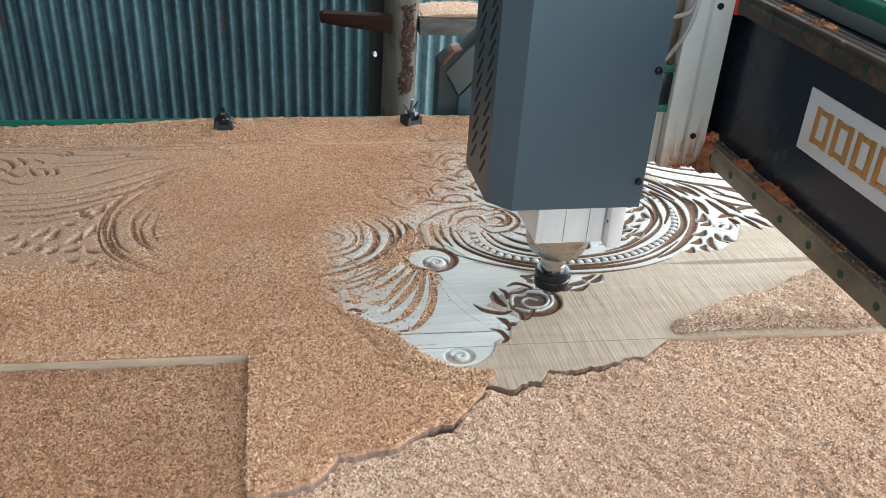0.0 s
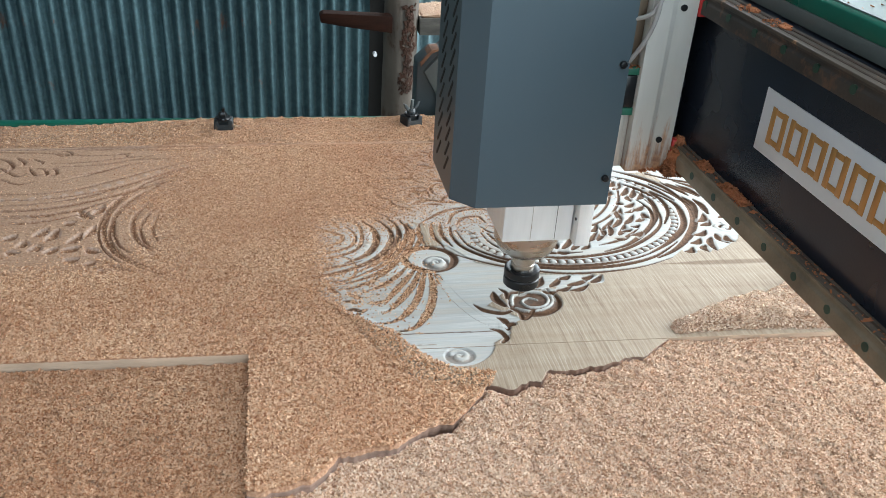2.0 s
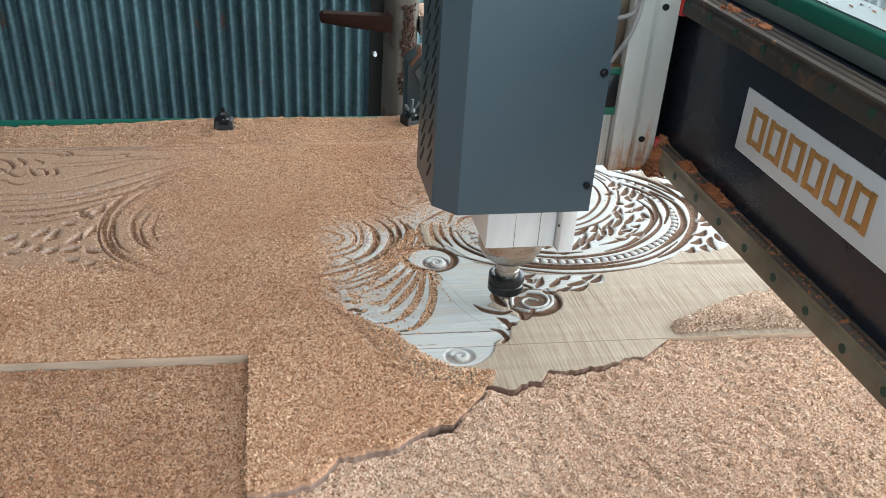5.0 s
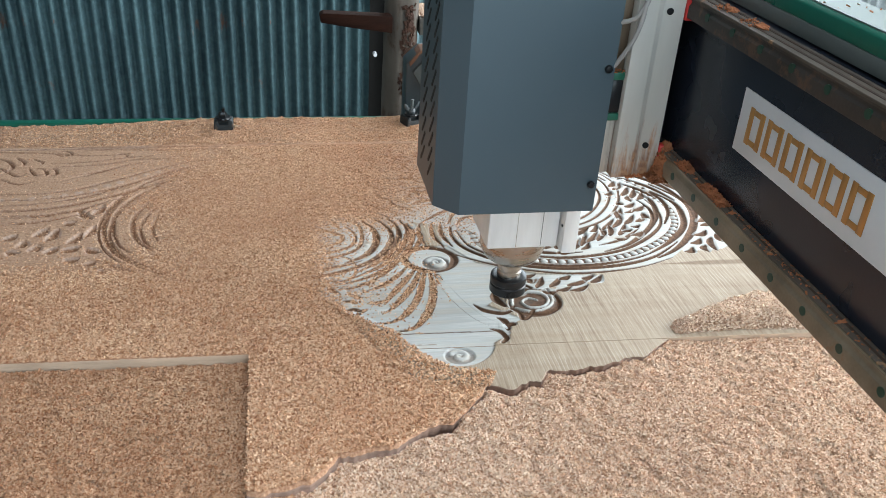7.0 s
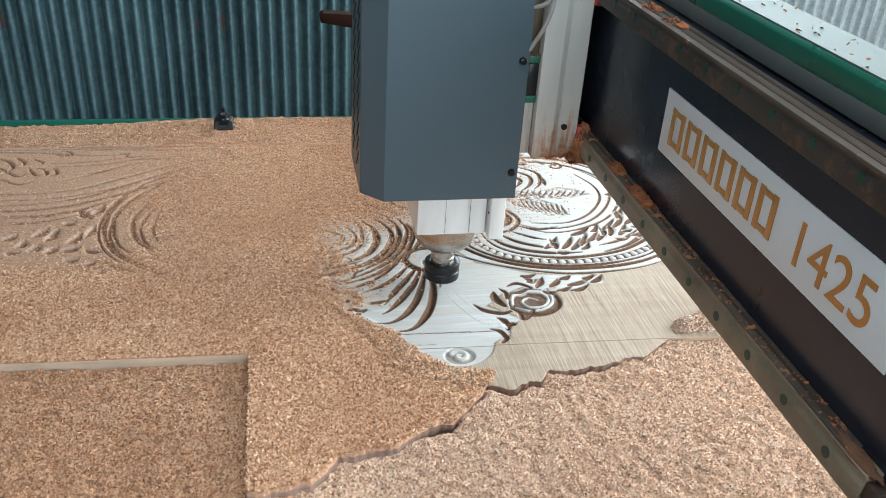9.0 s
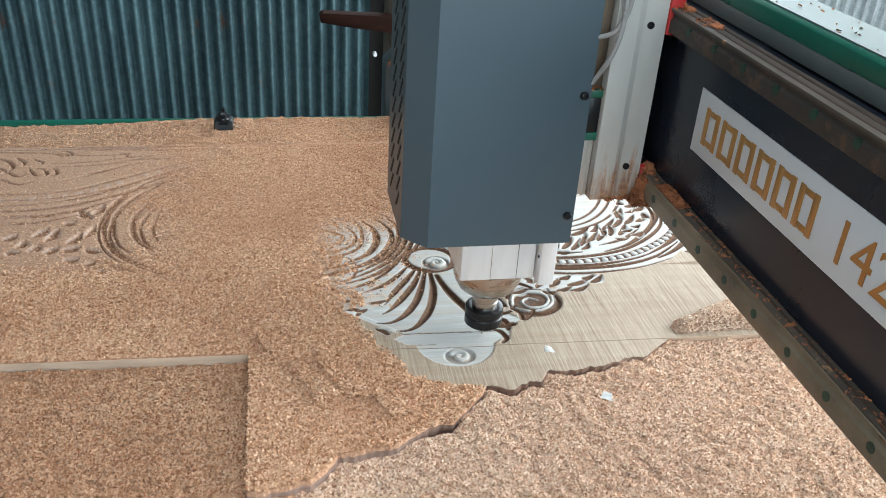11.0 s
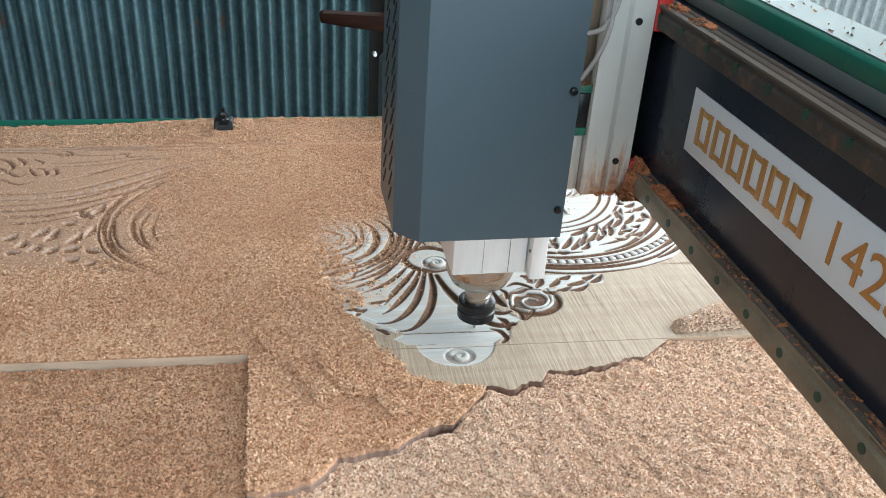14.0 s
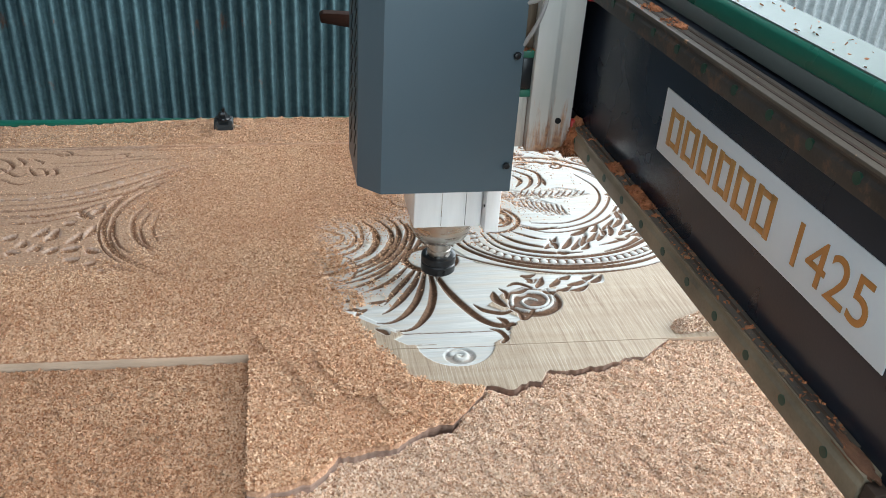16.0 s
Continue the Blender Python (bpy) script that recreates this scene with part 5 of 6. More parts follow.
def chip_cloud(name, x, y, z, size, tilt, material):
    """Many short flakes of wood, each a four-cornered chip folded across its diagonal."""
    n = len(x)
    L = size * RNG.uniform(0.45, 1.15, n)
    wd = size * RNG.uniform(0.28, 0.65, n)
    fold = size * RNG.uniform(-0.05, 0.28, n)
    yaw, pit, rol = RNG.uniform(0, 2 * math.pi, n), RNG.normal(0, tilt, n), RNG.normal(0, tilt * 1.2, n)
    P = np.zeros((n, 4, 3))
    for k, (a, b) in enumerate(((-0.5, -0.5), (0.5, -0.35), (0.45, 0.5), (-0.5, 0.4))):
        P[:, k, 0], P[:, k, 1] = a * L * RNG.uniform(0.7, 1.2, n), b * wd * RNG.uniform(0.6, 1.3, n)
    P[:, 1, 2] = P[:, 3, 2] = -fold
    c, s = np.cos(rol)[:, None], np.sin(rol)[:, None]
    Y, Z = P[..., 1] * c - P[..., 2] * s, P[..., 1] * s + P[..., 2] * c
    c, s = np.cos(pit)[:, None], np.sin(pit)[:, None]
    X, Z = P[..., 0] * c + Z * s, -P[..., 0] * s + Z * c
    c, s = np.cos(yaw)[:, None], np.sin(yaw)[:, None]
    P = np.stack([X * c - Y * s + x[:, None], X * s + Y * c + y[:, None], Z + z[:, None]], -1).reshape(-1, 3)
    me = quad_mesh(name, P, np.arange(4 * n).reshape(-1, 4), False)
    me.materials.append(material)
    return new(name, me)


def shavings(name, x, y, z, size, tilt, label, material=None):
    return tagged(chip_cloud(name, x, y, z, size, tilt, material or CHIP), label, "wood shavings", kind="stuff")


def under_board(X, Y):
    edge = np.where((X > -0.05) & (X < 0.545), np.minimum(live_y(X), joint_y(X)), joint_y(X))
    return -0.025 * (Y > edge + 0.004)


near_z = dust_bed("sawdust_heap", -0.62, 1.32, 0.44, 0.972, 0.004, lambda X, Y: under_board(X, Y) + -0.015 + 0.0115 * smooth_step(X, 0.08, 0.26) - 0.0035 * smooth_step(X, 0.5, 0.6) - 0.016 * np.clip(1 - np.abs(Y - live_y(X)) / 0.014, 0, 1) * (np.exp(-((X - 0.185) / 0.02) ** 2) + np.exp(-((X - 0.295) / 0.045) ** 2) + 0.6 * np.exp(-((X - 0.41) / 0.04) ** 2)), "thick layer of tan wood shavings on the machine bed")
far_z = dust_bed("sawdust_strip", -1.3, 1.7, 1.69, 1.848, 0.005, lambda X, Y: -0.013 + 0.012 * smooth_step(X, -0.5, -0.05), "strip of sawdust along the far edge of the bed")


def mound_h(X, Y):
    top = np.interp(X, (0.50, 0.57, 0.644, 0.757, 0.90, 1.06, 1.4), (0.90, 0.979, 1.018, 1.049, 1.118, 1.164, 1.22)) + 0.003 * np.sin(X * 47) + 0.002 * np.sin(X * 131 + 1)
    d = np.minimum.reduce([top - Y, (Y - joint_y(X) - 0.008 - 0.004 * np.sin(X * 21)) * 1.6, (X - 0.556) * 1.0])
    return -0.004 + 0.024 * smooth_step(d, -0.004, 0.032)


mound_z = dust_bed("sawdust_mound", 0.53, 1.32, 0.925, 1.24, 0.004, lambda X, Y: mound_h(X, Y) - np.where(mound_h(X, Y) < -0.002, 0.012, 0), "loose mound of wood shavings on the board")


def strew(n, x0, x1, y0, y1):
    return RNG.uniform(x0, x1, n), RNG.uniform(y0, y1, n)


px, py = strew(430000, -0.50, 1.10, 0.55, 0.97)
lim = np.where((px > -0.052) & (px < 0.545), np.minimum(live_y(px), joint_y(px)), joint_y(px))
k = (py < lim - 0.002) & (py > 0.57)
k &= px > 0.0
shavings("shavings_heap", px[k], py[k], near_z(px[k], py[k]) + 0.0014, 0.0050, 0.5, "curled tan wood shavings heaped beside the board", TANCHIP)
px, py = strew(120000, -0.50, 0.0, 0.55, 0.99)
k = (py < np.where(px > -0.052, live_y(px), joint_y(px)) - 0.002) & (py > 0.57)
shavings("shavings_heap_low", px[k], py[k], near_z(px[k], py[k]) + 0.0013, 0.0050, 0.5, "reddish brown wood shavings heaped in the low corner", OCHRECHIP)
px, py = strew(640000, -0.64, 0.70, 0.70, 1.684)
onb = py > np.where((px > -0.052) & (px < 0.545), live_y(px) + 0.003, joint_y(px) + 0.003)
hz, dz = sample(HGT, px, py), sample(DUST, px, py)
pit = sample(GROOVE, px, py)
swept = smooth_step(py - 0.35 * (px + 0.6), 1.34, 1.50) * (1 - smooth_step(px, -0.32, -0.05))
far_end = sample(dusty_end, px, py)
k = onb & (RNG.random(len(px)) < (1 - 0.8 * swept) * (1 - far_end * (0.93 - 0.25 * pit)) * dz * np.interp(py, (0.7, 1.2, 1.7), (0.9, 0.75, 0.62)))
shavings("shavings_layer", px[k], py[k], hz[k] + 0.0008, np.interp(py[k], (1.0, 1.35), (0.0054, 0.0037)), 0.45, "thin layer of reddish shavings lying over the carving", REDCHIP)

# shavings in the shell's grooves and along the heap's rim, which the air jet blows off in small drifts
DRIFTS = []
ZONES = (("flutes", [(0.10, 1.16), (0.17, 1.22), (0.215, 1.30), (0.27, 1.33), (0.25, 1.24), (0.19, 1.195), (0.245, 1.15), (0.247, 1.06), (0.19, 0.985), (0.13, 1.02), (0.09, 1.09)], 60000, 7.35),
         ("rim", [(0.05, 1.10), (0.106, 1.035), (0.150, 0.996), (0.178, 0.945), (0.218, 0.902), (0.276, 0.888), (0.26, 0.856), (0.18, 0.872), (0.141, 0.913), (0.108, 0.995), (0.077, 1.06)], 34000, 9.25))
for zone, outline, count, start in ZONES:
    shape = inside_poly(outline)
    px, py = strew(count, 0.03, 0.30, 0.84, 1.34)
    k = sample(shape.astype(float), px, py) > 0.5
    if zone == "flutes":
        k &= RNG.random(count) < 0.03 + 0.97 * sample(DEEP, px, py)
    px, py = px[k], py[k]
    pz = sample(HGT, px, py) + (0.0015 if zone == "flutes" else 0.0016 + 0.003 * RNG.random(len(px)))
    cell = np.floor((px + py * 0.4) / 0.035).astype(int) * 100 + np.floor((py - px * 0.4) / 0.06).astype(int)
    for c in np.unique(cell):
        m = cell == c
        if m.sum() > 12:
            ob = chip_cloud("shavings_drift", px[m], py[m], pz[m], 0.0046, 0.45, REDCHIP)
            tagged(ob, "small drift of loose shavings in the shell's grooves" if zone == "flutes" else "small drift of loose shavings at the heap's rim", "wood shavings", kind="stuff")
            DRIFTS.append((ob, start + 0.4 * RNG.random() + (0.8 * (1 - (px[m].mean() - 0.05) / 0.2) if zone == "rim" else 0.4 * (0.25 - px[m].mean()) / 0.15), zone))

px, py = strew(170000, 0.54, 1.30, 0.93, 1.22)
mz = mound_z(px, py)
k = (mz > -0.0015) & (py > joint_y(px))
shavings("shavings_mound", px[k], py[k], mz[k] + 0.0016, 0.0052, 0.5, "curled shavings piled on the uncut board")
px, py = strew(60000, -0.62, 0.75, 1.695, 1.845)
k = RNG.random(len(px)) < np.interp(px, (-0.5, -0.15, 0.1), (0.35, 0.75, 1.0))
px, py = px[k], py[k]
shavings("shavings_strip", px, py, far_z(px, py) + 0.0008, 0.0042, 0.4, "fine shavings along the far bed edge", REDCHIP)
bm = prism([(0.405, 0.0885), (0.41, 0.094), (0.46, 0.099), (0.55, 0.101), (0.62, 0.096), (0.80, 0.094), (0.80, 0.0885)], "y", 2.375, 2.515, 0.003)
solid("sawdust_on_shelf", bm, BED, "ridge of sawdust on the shelf plank", "sawdust", kind="stuff")
px, py = strew(4000, 0.40, 0.80, 2.372, 2.52)
shavings("shavings_on_shelf", px, py, np.interp(px, (0.40, 0.46, 0.55, 0.8), (0.092, 0.100, 0.103, 0.096)), 0.0042, 0.4, "sawdust heaped on the shelf plank")

# ---- gantry ----
gantry = thing("gantry", "black and green router gantry beam with steel guide rails", "machine gantry")
bm = prism([(0.403, 0.262), (0.403, 0.492), (0.47, 0.492), (0.47, 0.262)], "y", 0.30, 1.93, 0.003)
part("beam", bm, DARK, gantry, "glossy black painted beam")
bm = prism([(0.420, 0.494), (0.418, 0.511), (0.473, 0.511), (0.473, 0.494)], "y", 0.30, 1.93, 0.0012)
part("cap_side", bm, GREYCAP, gantry, "grey painted cap strip")
bm = prism([(0.418, 0.5112), (0.418, 0.5265), (0.4215, 0.530), (0.474, 0.530), (0.474, 0.5112)], "y", 0.30, 1.93, 0.001)
part("cap_edge", bm, GREEN, gantry, "dark green painted edge")
part("cap_top", prism([(0.4225, 0.5302), (0.4225, 0.5316), (0.473, 0.5316), (0.473, 0.5302)], "y", 0.30, 1.93), WHITETOP, gantry, "pale glossy cap top")


def guide_rail(z0, z1, y0, first, zp, steel):
    prof = [(0.4028, z0), (0.387, z0), (0.387, z0 + 0.6 * (z1 - z0)), (0.3895, z0 + 0.72 * (z1 - z0)), (0.3895, z0 + 0.85 * (z1 - z0)), (0.387, z1), (0.4028, z1)]
    r = part("guide_rail", prism(prof, "y", y0, 1.90, 0.0006), steel, gantry, "rust-stained steel guide rail")
    y = first
    while y > y0 + 0.04:
        part("rail_plug", rod((0.3864, y, zp), (0.3885, y, zp), 0.0047, 14), PLUG, r, "green plastic bolt plug")
        y -= 0.06
    return r


guide_rail(0.269, 0.297, 0.374, 0.655 + 0.06 * 20, 0.2815, RAIL)
guide_rail(0.466, 0.489, 0.30, 0.591 + 0.06 * 21, 0.4785, RAILDARK)
part("rail_ledge", box(0.386, 0.33, 0.4892, 0.4135, 1.90, 0.4925, 0.001), RAILTOP, gantry, "dusty steel ledge")
part("rail_ledge", box(0.3885, 0.40, 0.2972, 0.4027, 1.90, 0.2992, 0.0005), RAILTOP, gantry)
# thin raised strips; their dark colour stands for the shade in ledge grooves
for x in (0.3935, 0.404):
    part("groove_shade_strip", box(x, 0.33, 0.4926, x + 0.0032, 1.90, 0.4930), DARKRUST, gantry, "dark strip painted as the shade of a groove along the ledge")
part("groove_shade_strip", box(0.3945, 0.40, 0.2993, 0.3975, 1.90, 0.2996), DARKRUST, gantry)
part("rail_stop", box(0.3895, 0.360, 0.269, 0.4025, 0.373, 0.292, 0.001), DARKRUST, gantry, "rusty rail end stop")
part("end_bolt", rod((0.378, 0.360, 0.268), (0.40, 0.360, 0.268), 0.008, 6), BLACK, gantry)
part("end_bracket", box(0.386, 0.30, 0.25, 0.4025, 0.359, 0.280, 0.003), DARKRUST, gantry)


def leg(y0, y1):
    """A wide gantry side plate with a sloping gusset, standing beside the bed."""
    p = [(0.208, -0.55), (0.208, 0.100), (0.240, 0.130), (0.262, 0.132), (0.32, 0.19), (0.40, 0.258), (0.62, 0.258), (0.62, -0.55)]
    l = part("side_leg", prism(p, "y", y0, y1, 0.004), LEG_PAINT, gantry, "grey painted gantry leg")
    p = [(0.222, 0.082), (0.256, 0.025), (0.34, 0.115), (0.34, 0.20), (0.262, 0.126)]
    part("gusset", prism(p, "y", y0 - 0.014, y0 - 0.001, 0.003), GUSSET, l)
    p = [(0.257, -0.40), (0.257, 0.020), (0.34, 0.108), (0.34, -0.40)]
    part("cover_panel", prism(p, "y", y0 - 0.010, y0 - 0.001, 0.003), COVER, l)
    return l


part("rail_shoe", box(0.24, 1.871, -0.145, 0.58, 1.924, -0.055, 0.004), LEG_PAINT, gantry)
part("rail_shoe", box(0.24, 0.296, -0.145, 0.58, 0.414, -0.055, 0.004), LEG_PAINT, gantry)
leg(1.925, 1.985)
leg(0.235, 0.295)
p = [(0.216, 0.092), (0.240, 0.1235), (0.258, 0.131), (0.258, 0.1345), (0.240, 0.1315), (0.214, 0.103)]
part("dust_ridge", prism(p, "y", 1.920, 1.968, 0.0006), LEGDUST, gantry, "sawdust lying on the leg")

# sticker with plain gold shapes and the size number
sticker = part("sticker", box(0.4015, 0.405, 0.359, 0.4028, 0.803, 0.4285, 0.0003), STICKER, gantry, "pale grey vinyl sticker")
for k in range(6):
    ya, w = 0.783 - 0.0366 * k, 0.030
    bm = box(0.4005, ya - 0.0082, 0.3735, 0.4014, ya, 0.4140, 0.0004)
    box(0.4005, ya - w, 0.3735, 0.4014, ya - w + 0.0082, 0.4140, 0.0004, bm)
    box(0.4005, ya - w + 0.0083, 0.4070, 0.4014, ya - 0.0083, 0.4130, 0.0004, bm)
    box(0.4005, ya - w + 0.0083, 0.3745, 0.4014, ya - 0.0083, 0.3806, 0.0004, bm)
    part("gold_shape", bm, GOLD, sticker, "plain gold shape")
cur = bpy.data.curves.new("digits", "FONT")
cur.body, cur.size, cur.extrude, cur.space_character = "1425", 0.0565, 0.0004, 1.0
tmp = new("digits_tmp", cur)
bpy.context.view_layer.update()
me = bpy.data.meshes.new_from_object(tmp.evaluated_get(bpy.context.evaluated_depsgraph_get()))
bpy.data.objects.remove(tmp)
me.materials.clear()
me.materials.append(GOLD)
dg = part("size_number", me, None, sticker, "gold printed number")
dg.matrix_basis = Matrix(((0, 0, -1, 0.4010), (-1, 0, 0, 0.544), (0, 1, 0, 0.3735), (0, 0, 0, 1)))

# ---- carriage on the beam ----
carriage = thing("carriage", "cream painted steel carriage riding on the gantry rails", "machine carriage")
bm = prism([(0.326, 1.030), (0.352, 1.030), (0.360, 1.036), (0.385, 1.031), (0.3855, 1.045), (0.385, 1.232), (0.326, 1.232)], "z", 0.260, 0.95, 0.0012)
part("column", bm, RUSTY_CREAM, carriage, "cream steel column with rust runs")
for z in (0.302, 0.4715, 0.56, 0.68):
    part("bolt_hole", rod((0.368, 1.0335, z), (0.368, 1.040, z), 0.0042, 14), BLACK, carriage)
for y in (1.043, 1.205):
    section = [(0.325, y), (0.313, y), (0.313, y + 0.006), (0.316, y + 0.009), (0.313, y + 0.012), (0.313, y + 0.018), (0.325, y + 0.018)]
    part("z_rail", prism(section, "z", 0.340, 0.93, 0.0005), ZRAIL, carriage, "dusty vertical guide rail")
    part("z_rail", prism(section, "z", 0.262, 0.3395, 0.0005), SWEPT, carriage, "bright rust-streaked end of the vertical guide rail")
    for z in (0.335, 0.50):
        b = part("bearing_block", box(0.3115, y - 0.006, z + 0.010, 0.3255, y + 0.025, z + 0.052, 0.0015), BLACK, carriage, "black linear bearing block")
        for zz in (z, z + 0.0525):
            part("end_seal", box(0.3113, y - 0.007, zz, 0.3257, y + 0.026, zz + 0.0095, 0.001), SEAL, b, "green end seal")
for z0, z1 in ((0.262, 0.304), (0.461, 0.497)):
    for y in (1.040, 1.17):
        b = part("rail_block", box(0.3856, y, z0, 0.4015, y + 0.05, z1, 0.002), BLACK, carriage)
        part("wiper", box(0.3853, y - 0.012, z0 + 0.001, 0.4018, y - 0.0005, z1 + (0.045 if z0 > 0.4 else 0), 0.0015), RED, b, "red rail wiper")
pts = spline([(0.322, 1.026, 0.60), (0.330, 1.020, 0.50), (0.326, 1.022, 0.45), (0.312, 1.036, 0.408), (0.302, 1.042, 0.395)], 10)
part("cable", tube(pts, 0.0028), RUBBER, carriage, "thin grey cable")
pts = spline([(0.332, 1.026, 0.62), (0.336, 1.018, 0.52), (0.326, 1.024, 0.47), (0.305, 1.042, 0.455)], 10)
part("cable", tube(pts, 0.0028), RUBBER, carriage)

# ---- spindle unit that slides up and down on the carriage ----
spindle = thing("spindle_unit", "slate grey router spindle head with louvred cover", "router spindle")
OUT = [(0.311, 1.035), (0.131, 1.035), (0.102, 1.065), (0.102, 1.194), (0.131, 1.224), (0.311, 1.224)]
INN = [(0.311, 1.0365), (0.1318, 1.0365), (0.1035, 1.0657), (0.1035, 1.1933), (0.1318, 1.2225), (0.311, 1.2225)]
bm = bmesh.new()
ZB, ZT = 0.199, 0.86
for (a, b), (c, d) in zip(zip(OUT, OUT[1:]), zip(INN, INN[1:])):
    prism([a, b, d, c], "z", ZB, ZT, 0, bm)
bmesh.ops.remove_doubles(bm, verts=bm.verts, dist=0.0002)
cover = part("cover", bm, COVER, spindle, "folded slate grey sheet metal cover", smooth=20)
part("cover_top", prism(OUT, "z", ZT, ZT + 0.002), COVER, spindle)
part("cover_floor", prism([(x * 0.995 + 0.001, y * 0.99 + 0.0113) for x, y in OUT], "z", 0.204, 0.206), COVER, spindle)
# near-black slivers on the cover; the shade inside the slots is their colour
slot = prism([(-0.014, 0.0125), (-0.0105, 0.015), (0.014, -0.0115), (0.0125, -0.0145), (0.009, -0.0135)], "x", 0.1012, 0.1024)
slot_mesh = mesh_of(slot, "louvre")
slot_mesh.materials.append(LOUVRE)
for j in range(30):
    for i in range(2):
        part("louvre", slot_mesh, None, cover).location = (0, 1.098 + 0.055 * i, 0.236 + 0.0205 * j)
for z in (0.238, 0.391, 0.55):
    s = part("cover_screw", lathe([(0.0048, -0.0), (0.0052, 0.002), (0.0042, 0.0045), (0.002, 0.005)], 0, 0, 16), BLACK, spindle)
    s.matrix_basis = pose(0.3025, 1.035, z, 90)
part("spindle_body", box(0.186, 1.084, 0.118, 0.2865, 1.180, 0.34, 0.0025), ALU, spindle, "square brushed aluminium spindle motor body")
for x in (0.2265, 0.262):
    part("body_seam", box(x, 1.0834, 0.121, x + 0.0007, 1.0838, 0.198), STEEL if x < 0.25 else GREYCAP, spindle)
part("mount_plate", box(0.289, 1.070, 0.115, 0.3105, 1.19, 0.80, 0.0015), ALU, spindle, "milled aluminium mounting plate")
part("plate_screw", rod((0.288, 1.078, 0.155), (0.2892, 1.078, 0.155), 0.0022, 10), BLACK, spindle)
part("nose", lathe([(0.0, 0.118), (0.047, 0.1178), (0.0475, 0.113), (0.0475, 0.100), (0.0460, 0.0985), (0.0455, 0.094), (0.040, 0.083), (0.033, 0.0775), (0.018, 0.076), (0.0, 0.0755)][::-1], 0.2365, 1.132, 64), STEEL, spindle, "turned steel spindle nose")
part("shaft", lathe([(0.0180, 0.0765), (0.0180, 0.060), (0.0172, 0.0592), (0.0172, 0.0575), (0.0180, 0.0567), (0.0180, 0.044)], 0.2365, 1.132, 40), STEEL, spindle)
bm = lathe([(0.0182, 0.0475), (0.0255, 0.0472), (0.0265, 0.0465), (0.0270, 0.045), (0.0270, 0.037), (0.0255, 0.0355), (0.0255, 0.034), (0.0270, 0.0325), (0.0270, 0.021), (0.0245, 0.0185), (0.012, 0.018), (0.0105, 0.0215), (0.004, 0.0215)], 0.2365, 1.132, 48)
part("collet_nut", bm, BLACK, spindle, "black collet nut")
part("cutter", lathe([(0.0030, 0.022), (0.0030, 0.010), (0.0022, 0.002), (0.0006, -0.0045)], 0.2365, 1.132, 16), STEEL, spindle, "slim steel engraving bit")

# sawdust caught on the moving parts


def lump(name, parent, c, r, seed, label=""):
    bm = bmesh.new()
    bmesh.ops.create_icosphere(bm, subdivisions=4, radius=1)
    for v in bm.verts:
        d = 1 + 0.45 * noise.noise(v.co * 1.6 + Vector((seed, 0, 0))) + 0.22 * noise.noise(v.co * 6 + Vector((0, seed, 0))) + 0.16 * noise.noise(v.co * 17)
        v.co = Vector((c[0] + v.co.x * r[0] * d, c[1] + v.co.y * r[1] * d, c[2] + max(v.co.z, -0.35) * r[2] * d))
    part(name, bm, LEGDUST if name == "rail_end_dust" else PACKED, parent, label, smooth=60)


lump("packed_dust", carriage, (0.391, 1.022, 0.274), (0.011, 0.013, 0.022), 1, "orange sawdust packed at the column foot")
lump("packed_dust", carriage, (0.395, 1.029, 0.300), (0.006, 0.008, 0.010), 2)
lump("packed_dust", carriage, (0.381, 1.028, 0.268), (0.004, 0.003, 0.007), 5)
for k, (y, r) in enumerate(((0.884, 0.009), (0.868, 0.006), (0.815, 0.010), (0.800, 0.008), (0.785, 0.008), (0.76, 0.005), (0.55, 0.004))):
    lump("dust_clump", gantry, (0.394, y, 0.2985), (0.0055, r * 0.7, r * 0.45), 10 + k)
lump("rail_end_dust", gantry, (0.394, 0.398, 0.296), (0.006, 0.030, 0.005), 51, "rusty brown dust caked on the rail's end")
for k, (y, r) in enumerate(((0.868, 0.008), (0.80, 0.009), (0.95, 0.006), (0.98, 0.009))):
    lump("dust_clump", gantry, (0.402, y, 0.4925), (0.006, r, 0.004), 30 + k)


def caught(name, parent, boxes, size, label):
    xs, ys, zs = [], [], []
    for n, x0, x1, y0, y1, z0, h in boxes:
        a, b = RNG.random(n), RNG.random(n)
        xs.append(x0 + (x1 - x0) * a)
        ys.append(y0 + (y1 - y0) * b)
        zs.append(z0 + h * RNG.random(n) * (1 - np.abs(2 * a - 1)) * (1 - np.abs(2 * b - 1)))
    ob = shavings(name, np.concatenate(xs), np.concatenate(ys), np.concatenate(zs), size, 0.6, label, PACKED)
    ob.parent = parent
    del ob["category"]
    return ob


caught("rail_dust", gantry, [(260, 0.388, 0.402, 0.40, 1.03, 0.2995, 0.001), (420, 0.387, 0.402, 0.870, 0.897, 0.300, 0.010), (700, 0.387, 0.403, 0.775, 0.835, 0.2995, 0.008),
                             (60, 0.388, 0.41, 0.80, 0.83, 0.493, 0.006), (60, 0.388, 0.41, 0.86, 0.89, 0.493, 0.006), (120, 0.387, 0.415, 0.95, 1.03, 0.493, 0.005), (60, 0.424, 0.47, 0.4, 0.9, 0.532, 0.001)], 0.0045, "orange sawdust caught on the rails")
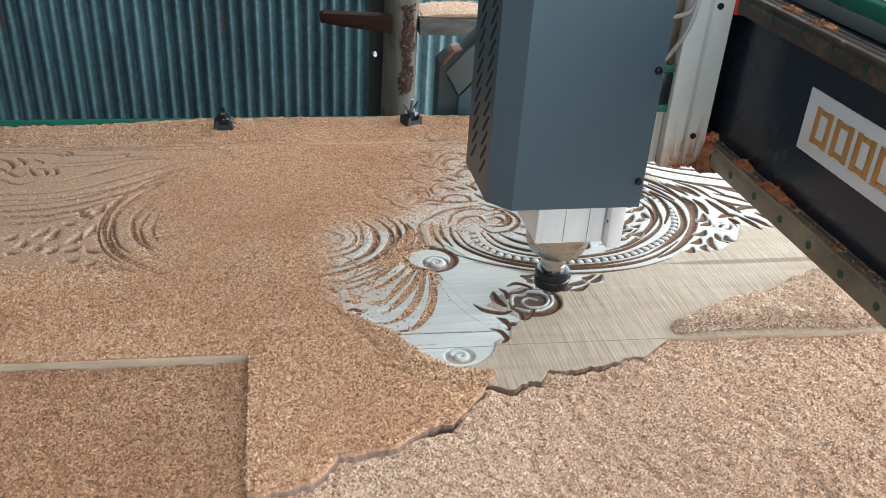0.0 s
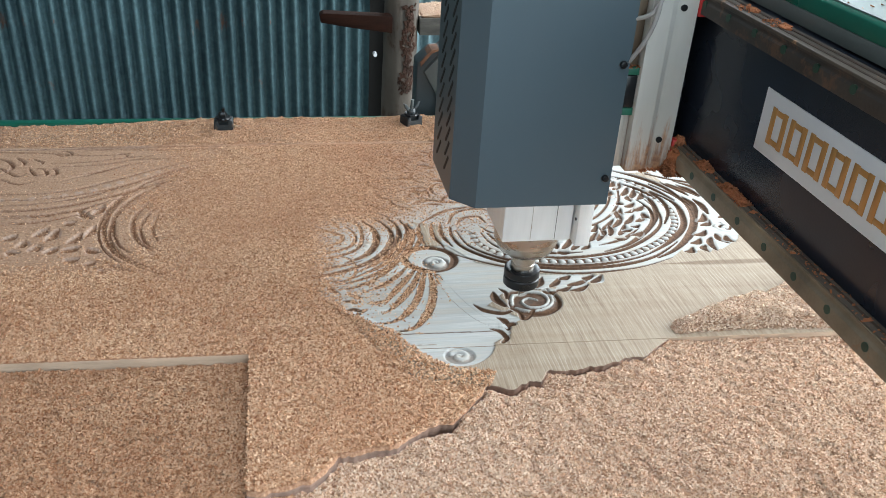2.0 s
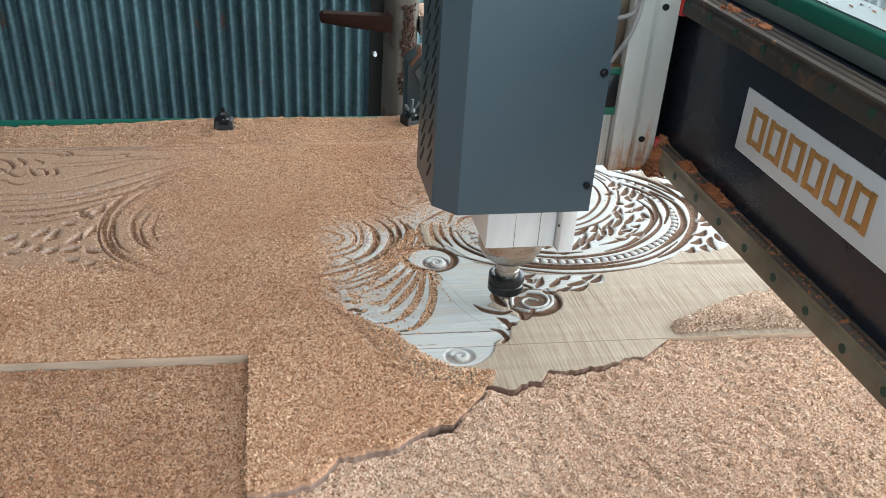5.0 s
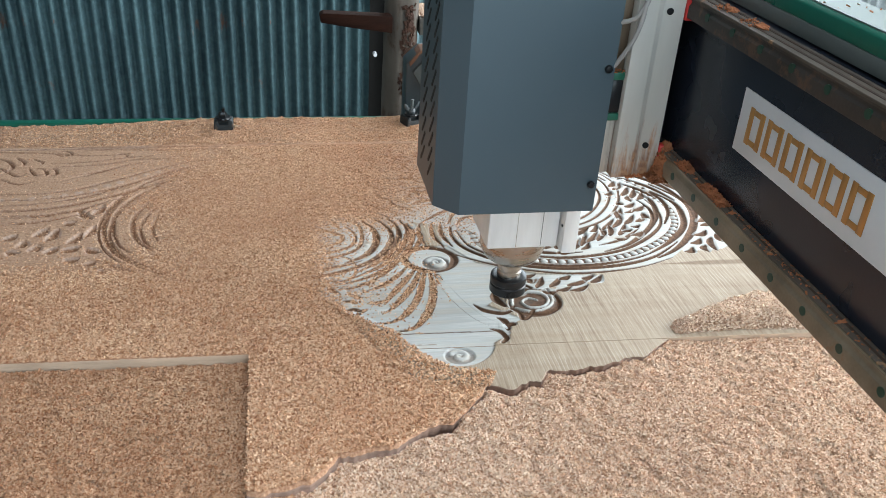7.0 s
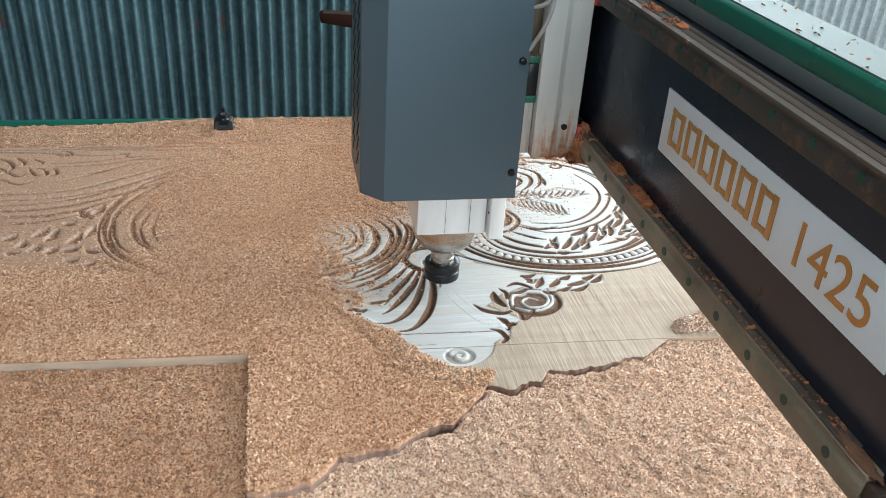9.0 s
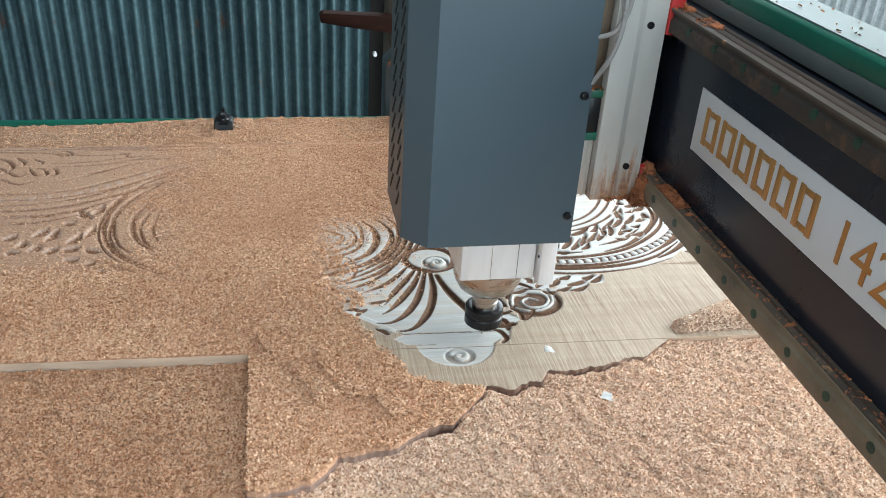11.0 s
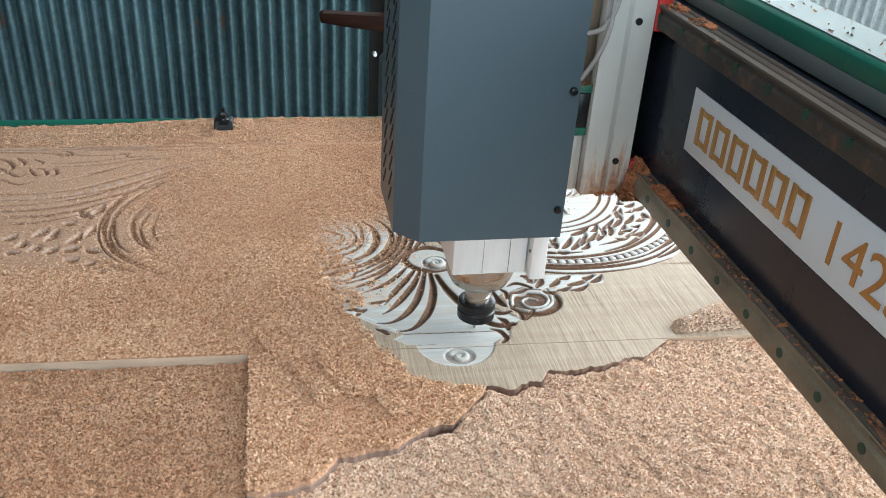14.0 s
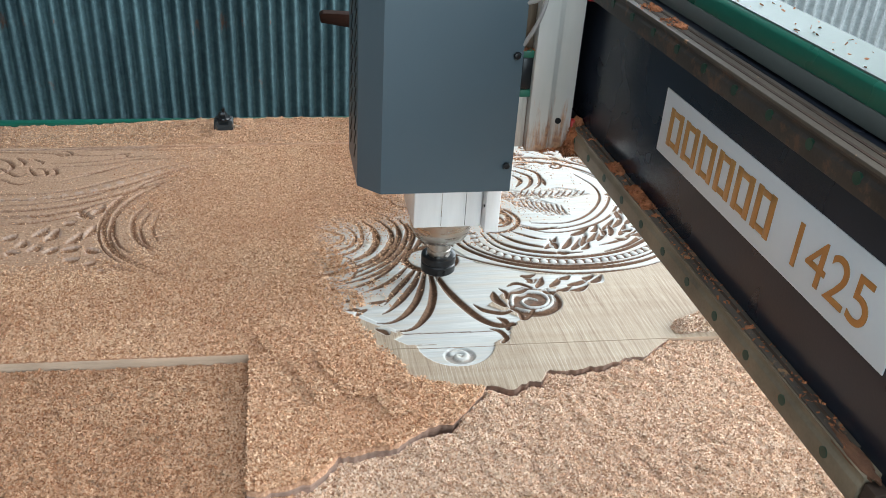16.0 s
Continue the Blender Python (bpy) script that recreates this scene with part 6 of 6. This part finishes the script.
caught("block_dust", carriage, [(700, 0.384, 0.402, 1.012, 1.05, 0.292, 0.022), (1500, 0.372, 0.403, 1.006, 1.034, 0.262, 0.044), (160, 0.345, 0.385, 1.024, 1.030, 0.2615, 0.008), (60, 0.311, 0.326, 1.035, 1.06, 0.398, 0.005)], 0.0045, "orange sawdust packed round the bearing blocks")


# ---- what moves ----
def motions():
    # seconds, place along the bed, place across it, lift of the spindle
    rows = [
        (0, 0.1676, -0.0601, 0.0000), (0.5, 0.1518, -0.0583, 0.0000), (1, 0.1183, -0.0536, 0.0000), (1.5, 0.1137, -0.0654, 0.0000),
        (2, 0.1151, -0.0706, 0.0109), (2.5, 0.0920, -0.0920, 0.0093), (3, 0.0916, -0.0919, 0.0000), (3.5, 0.0810, -0.0813, 0.0000),
        (4, 0.0861, -0.0648, 0.0000), (4.2, 0.0951, -0.0600, 0.0000), (6.3, 0.0873, -0.0880, 0.0000), (6.5, 0.0926, -0.0886, 0.0000),
        (7, 0.0895, -0.0882, 0.0110), (7.5, 0.0363, -0.0286, 0.0117), (8, -0.0004, 0.0120, 0.0098), (8.5, -0.0006, 0.0104, 0.0000),
        (9, 0.0017, -0.0221, 0.0000), (9.2, 0.0060, -0.0340, 0.0000), (11.3, 0.0568, -0.1551, 0.0000), (11.5, 0.0700, -0.1551, 0.0000),
        (12, 0.0783, -0.1415, 0.0000), (12.5, 0.0776, -0.1399, 0.0000), (13, 0.0742, -0.1541, 0.0000), (13.5, 0.0499, -0.1534, 0.0000),
        (14, 0.0318, -0.1352, 0.0000), (14.5, 0.0166, -0.1032, 0.0000), (15, 0.0113, -0.0850, 0.0000), (15.5, 0.0042, -0.0403, 0.0000),
        (16, 0.0000, 0.0000, 0.0000),
    ]
    walk(gantry, [(t, pose(x, 0, 0)) for t, x, y, z in rows])
    walk(carriage, [(t, pose(x, y, 0)) for t, x, y, z in rows])
    walk(spindle, [(t, pose(x, y, z)) for t, x, y, z in rows])
    for k, (ob, c) in enumerate(WASTE):
        t = 9.3 + 1.7 * k / len(WASTE)
        x, y = 0.27 + 0.025 * k, 0.640 + 0.017 * (k % 4)
        walk(ob, [(0, pose(0, 0, 0)), (t, pose(0, 0, 0)), (t + 0.3, pose((x - c[0]) * 0.5, (y - c[1]) * 0.5, 0.03)), (t + 0.6, pose(x - c[0], y - c[1], -0.008)), (16, pose(x - c[0], y - c[1], -0.008))])
    for k, (ob, t, zone) in enumerate(DRIFTS):
        away = (-0.13 - 0.02 * (k % 4), -0.03 - 0.02 * (k % 3)) if zone == "flutes" else (-0.09 - 0.02 * (k % 3), -0.06 + 0.015 * (k % 4))
        still, up, down = pose(0, 0, 0), pose(away[0] * 0.5, away[1] * 0.5, 0.012), pose(away[0], away[1], 0.003)
        walk(ob, [(0, still), (t, still), (t + 0.25, up), (t + 0.5, down), (16, down)])


motions()
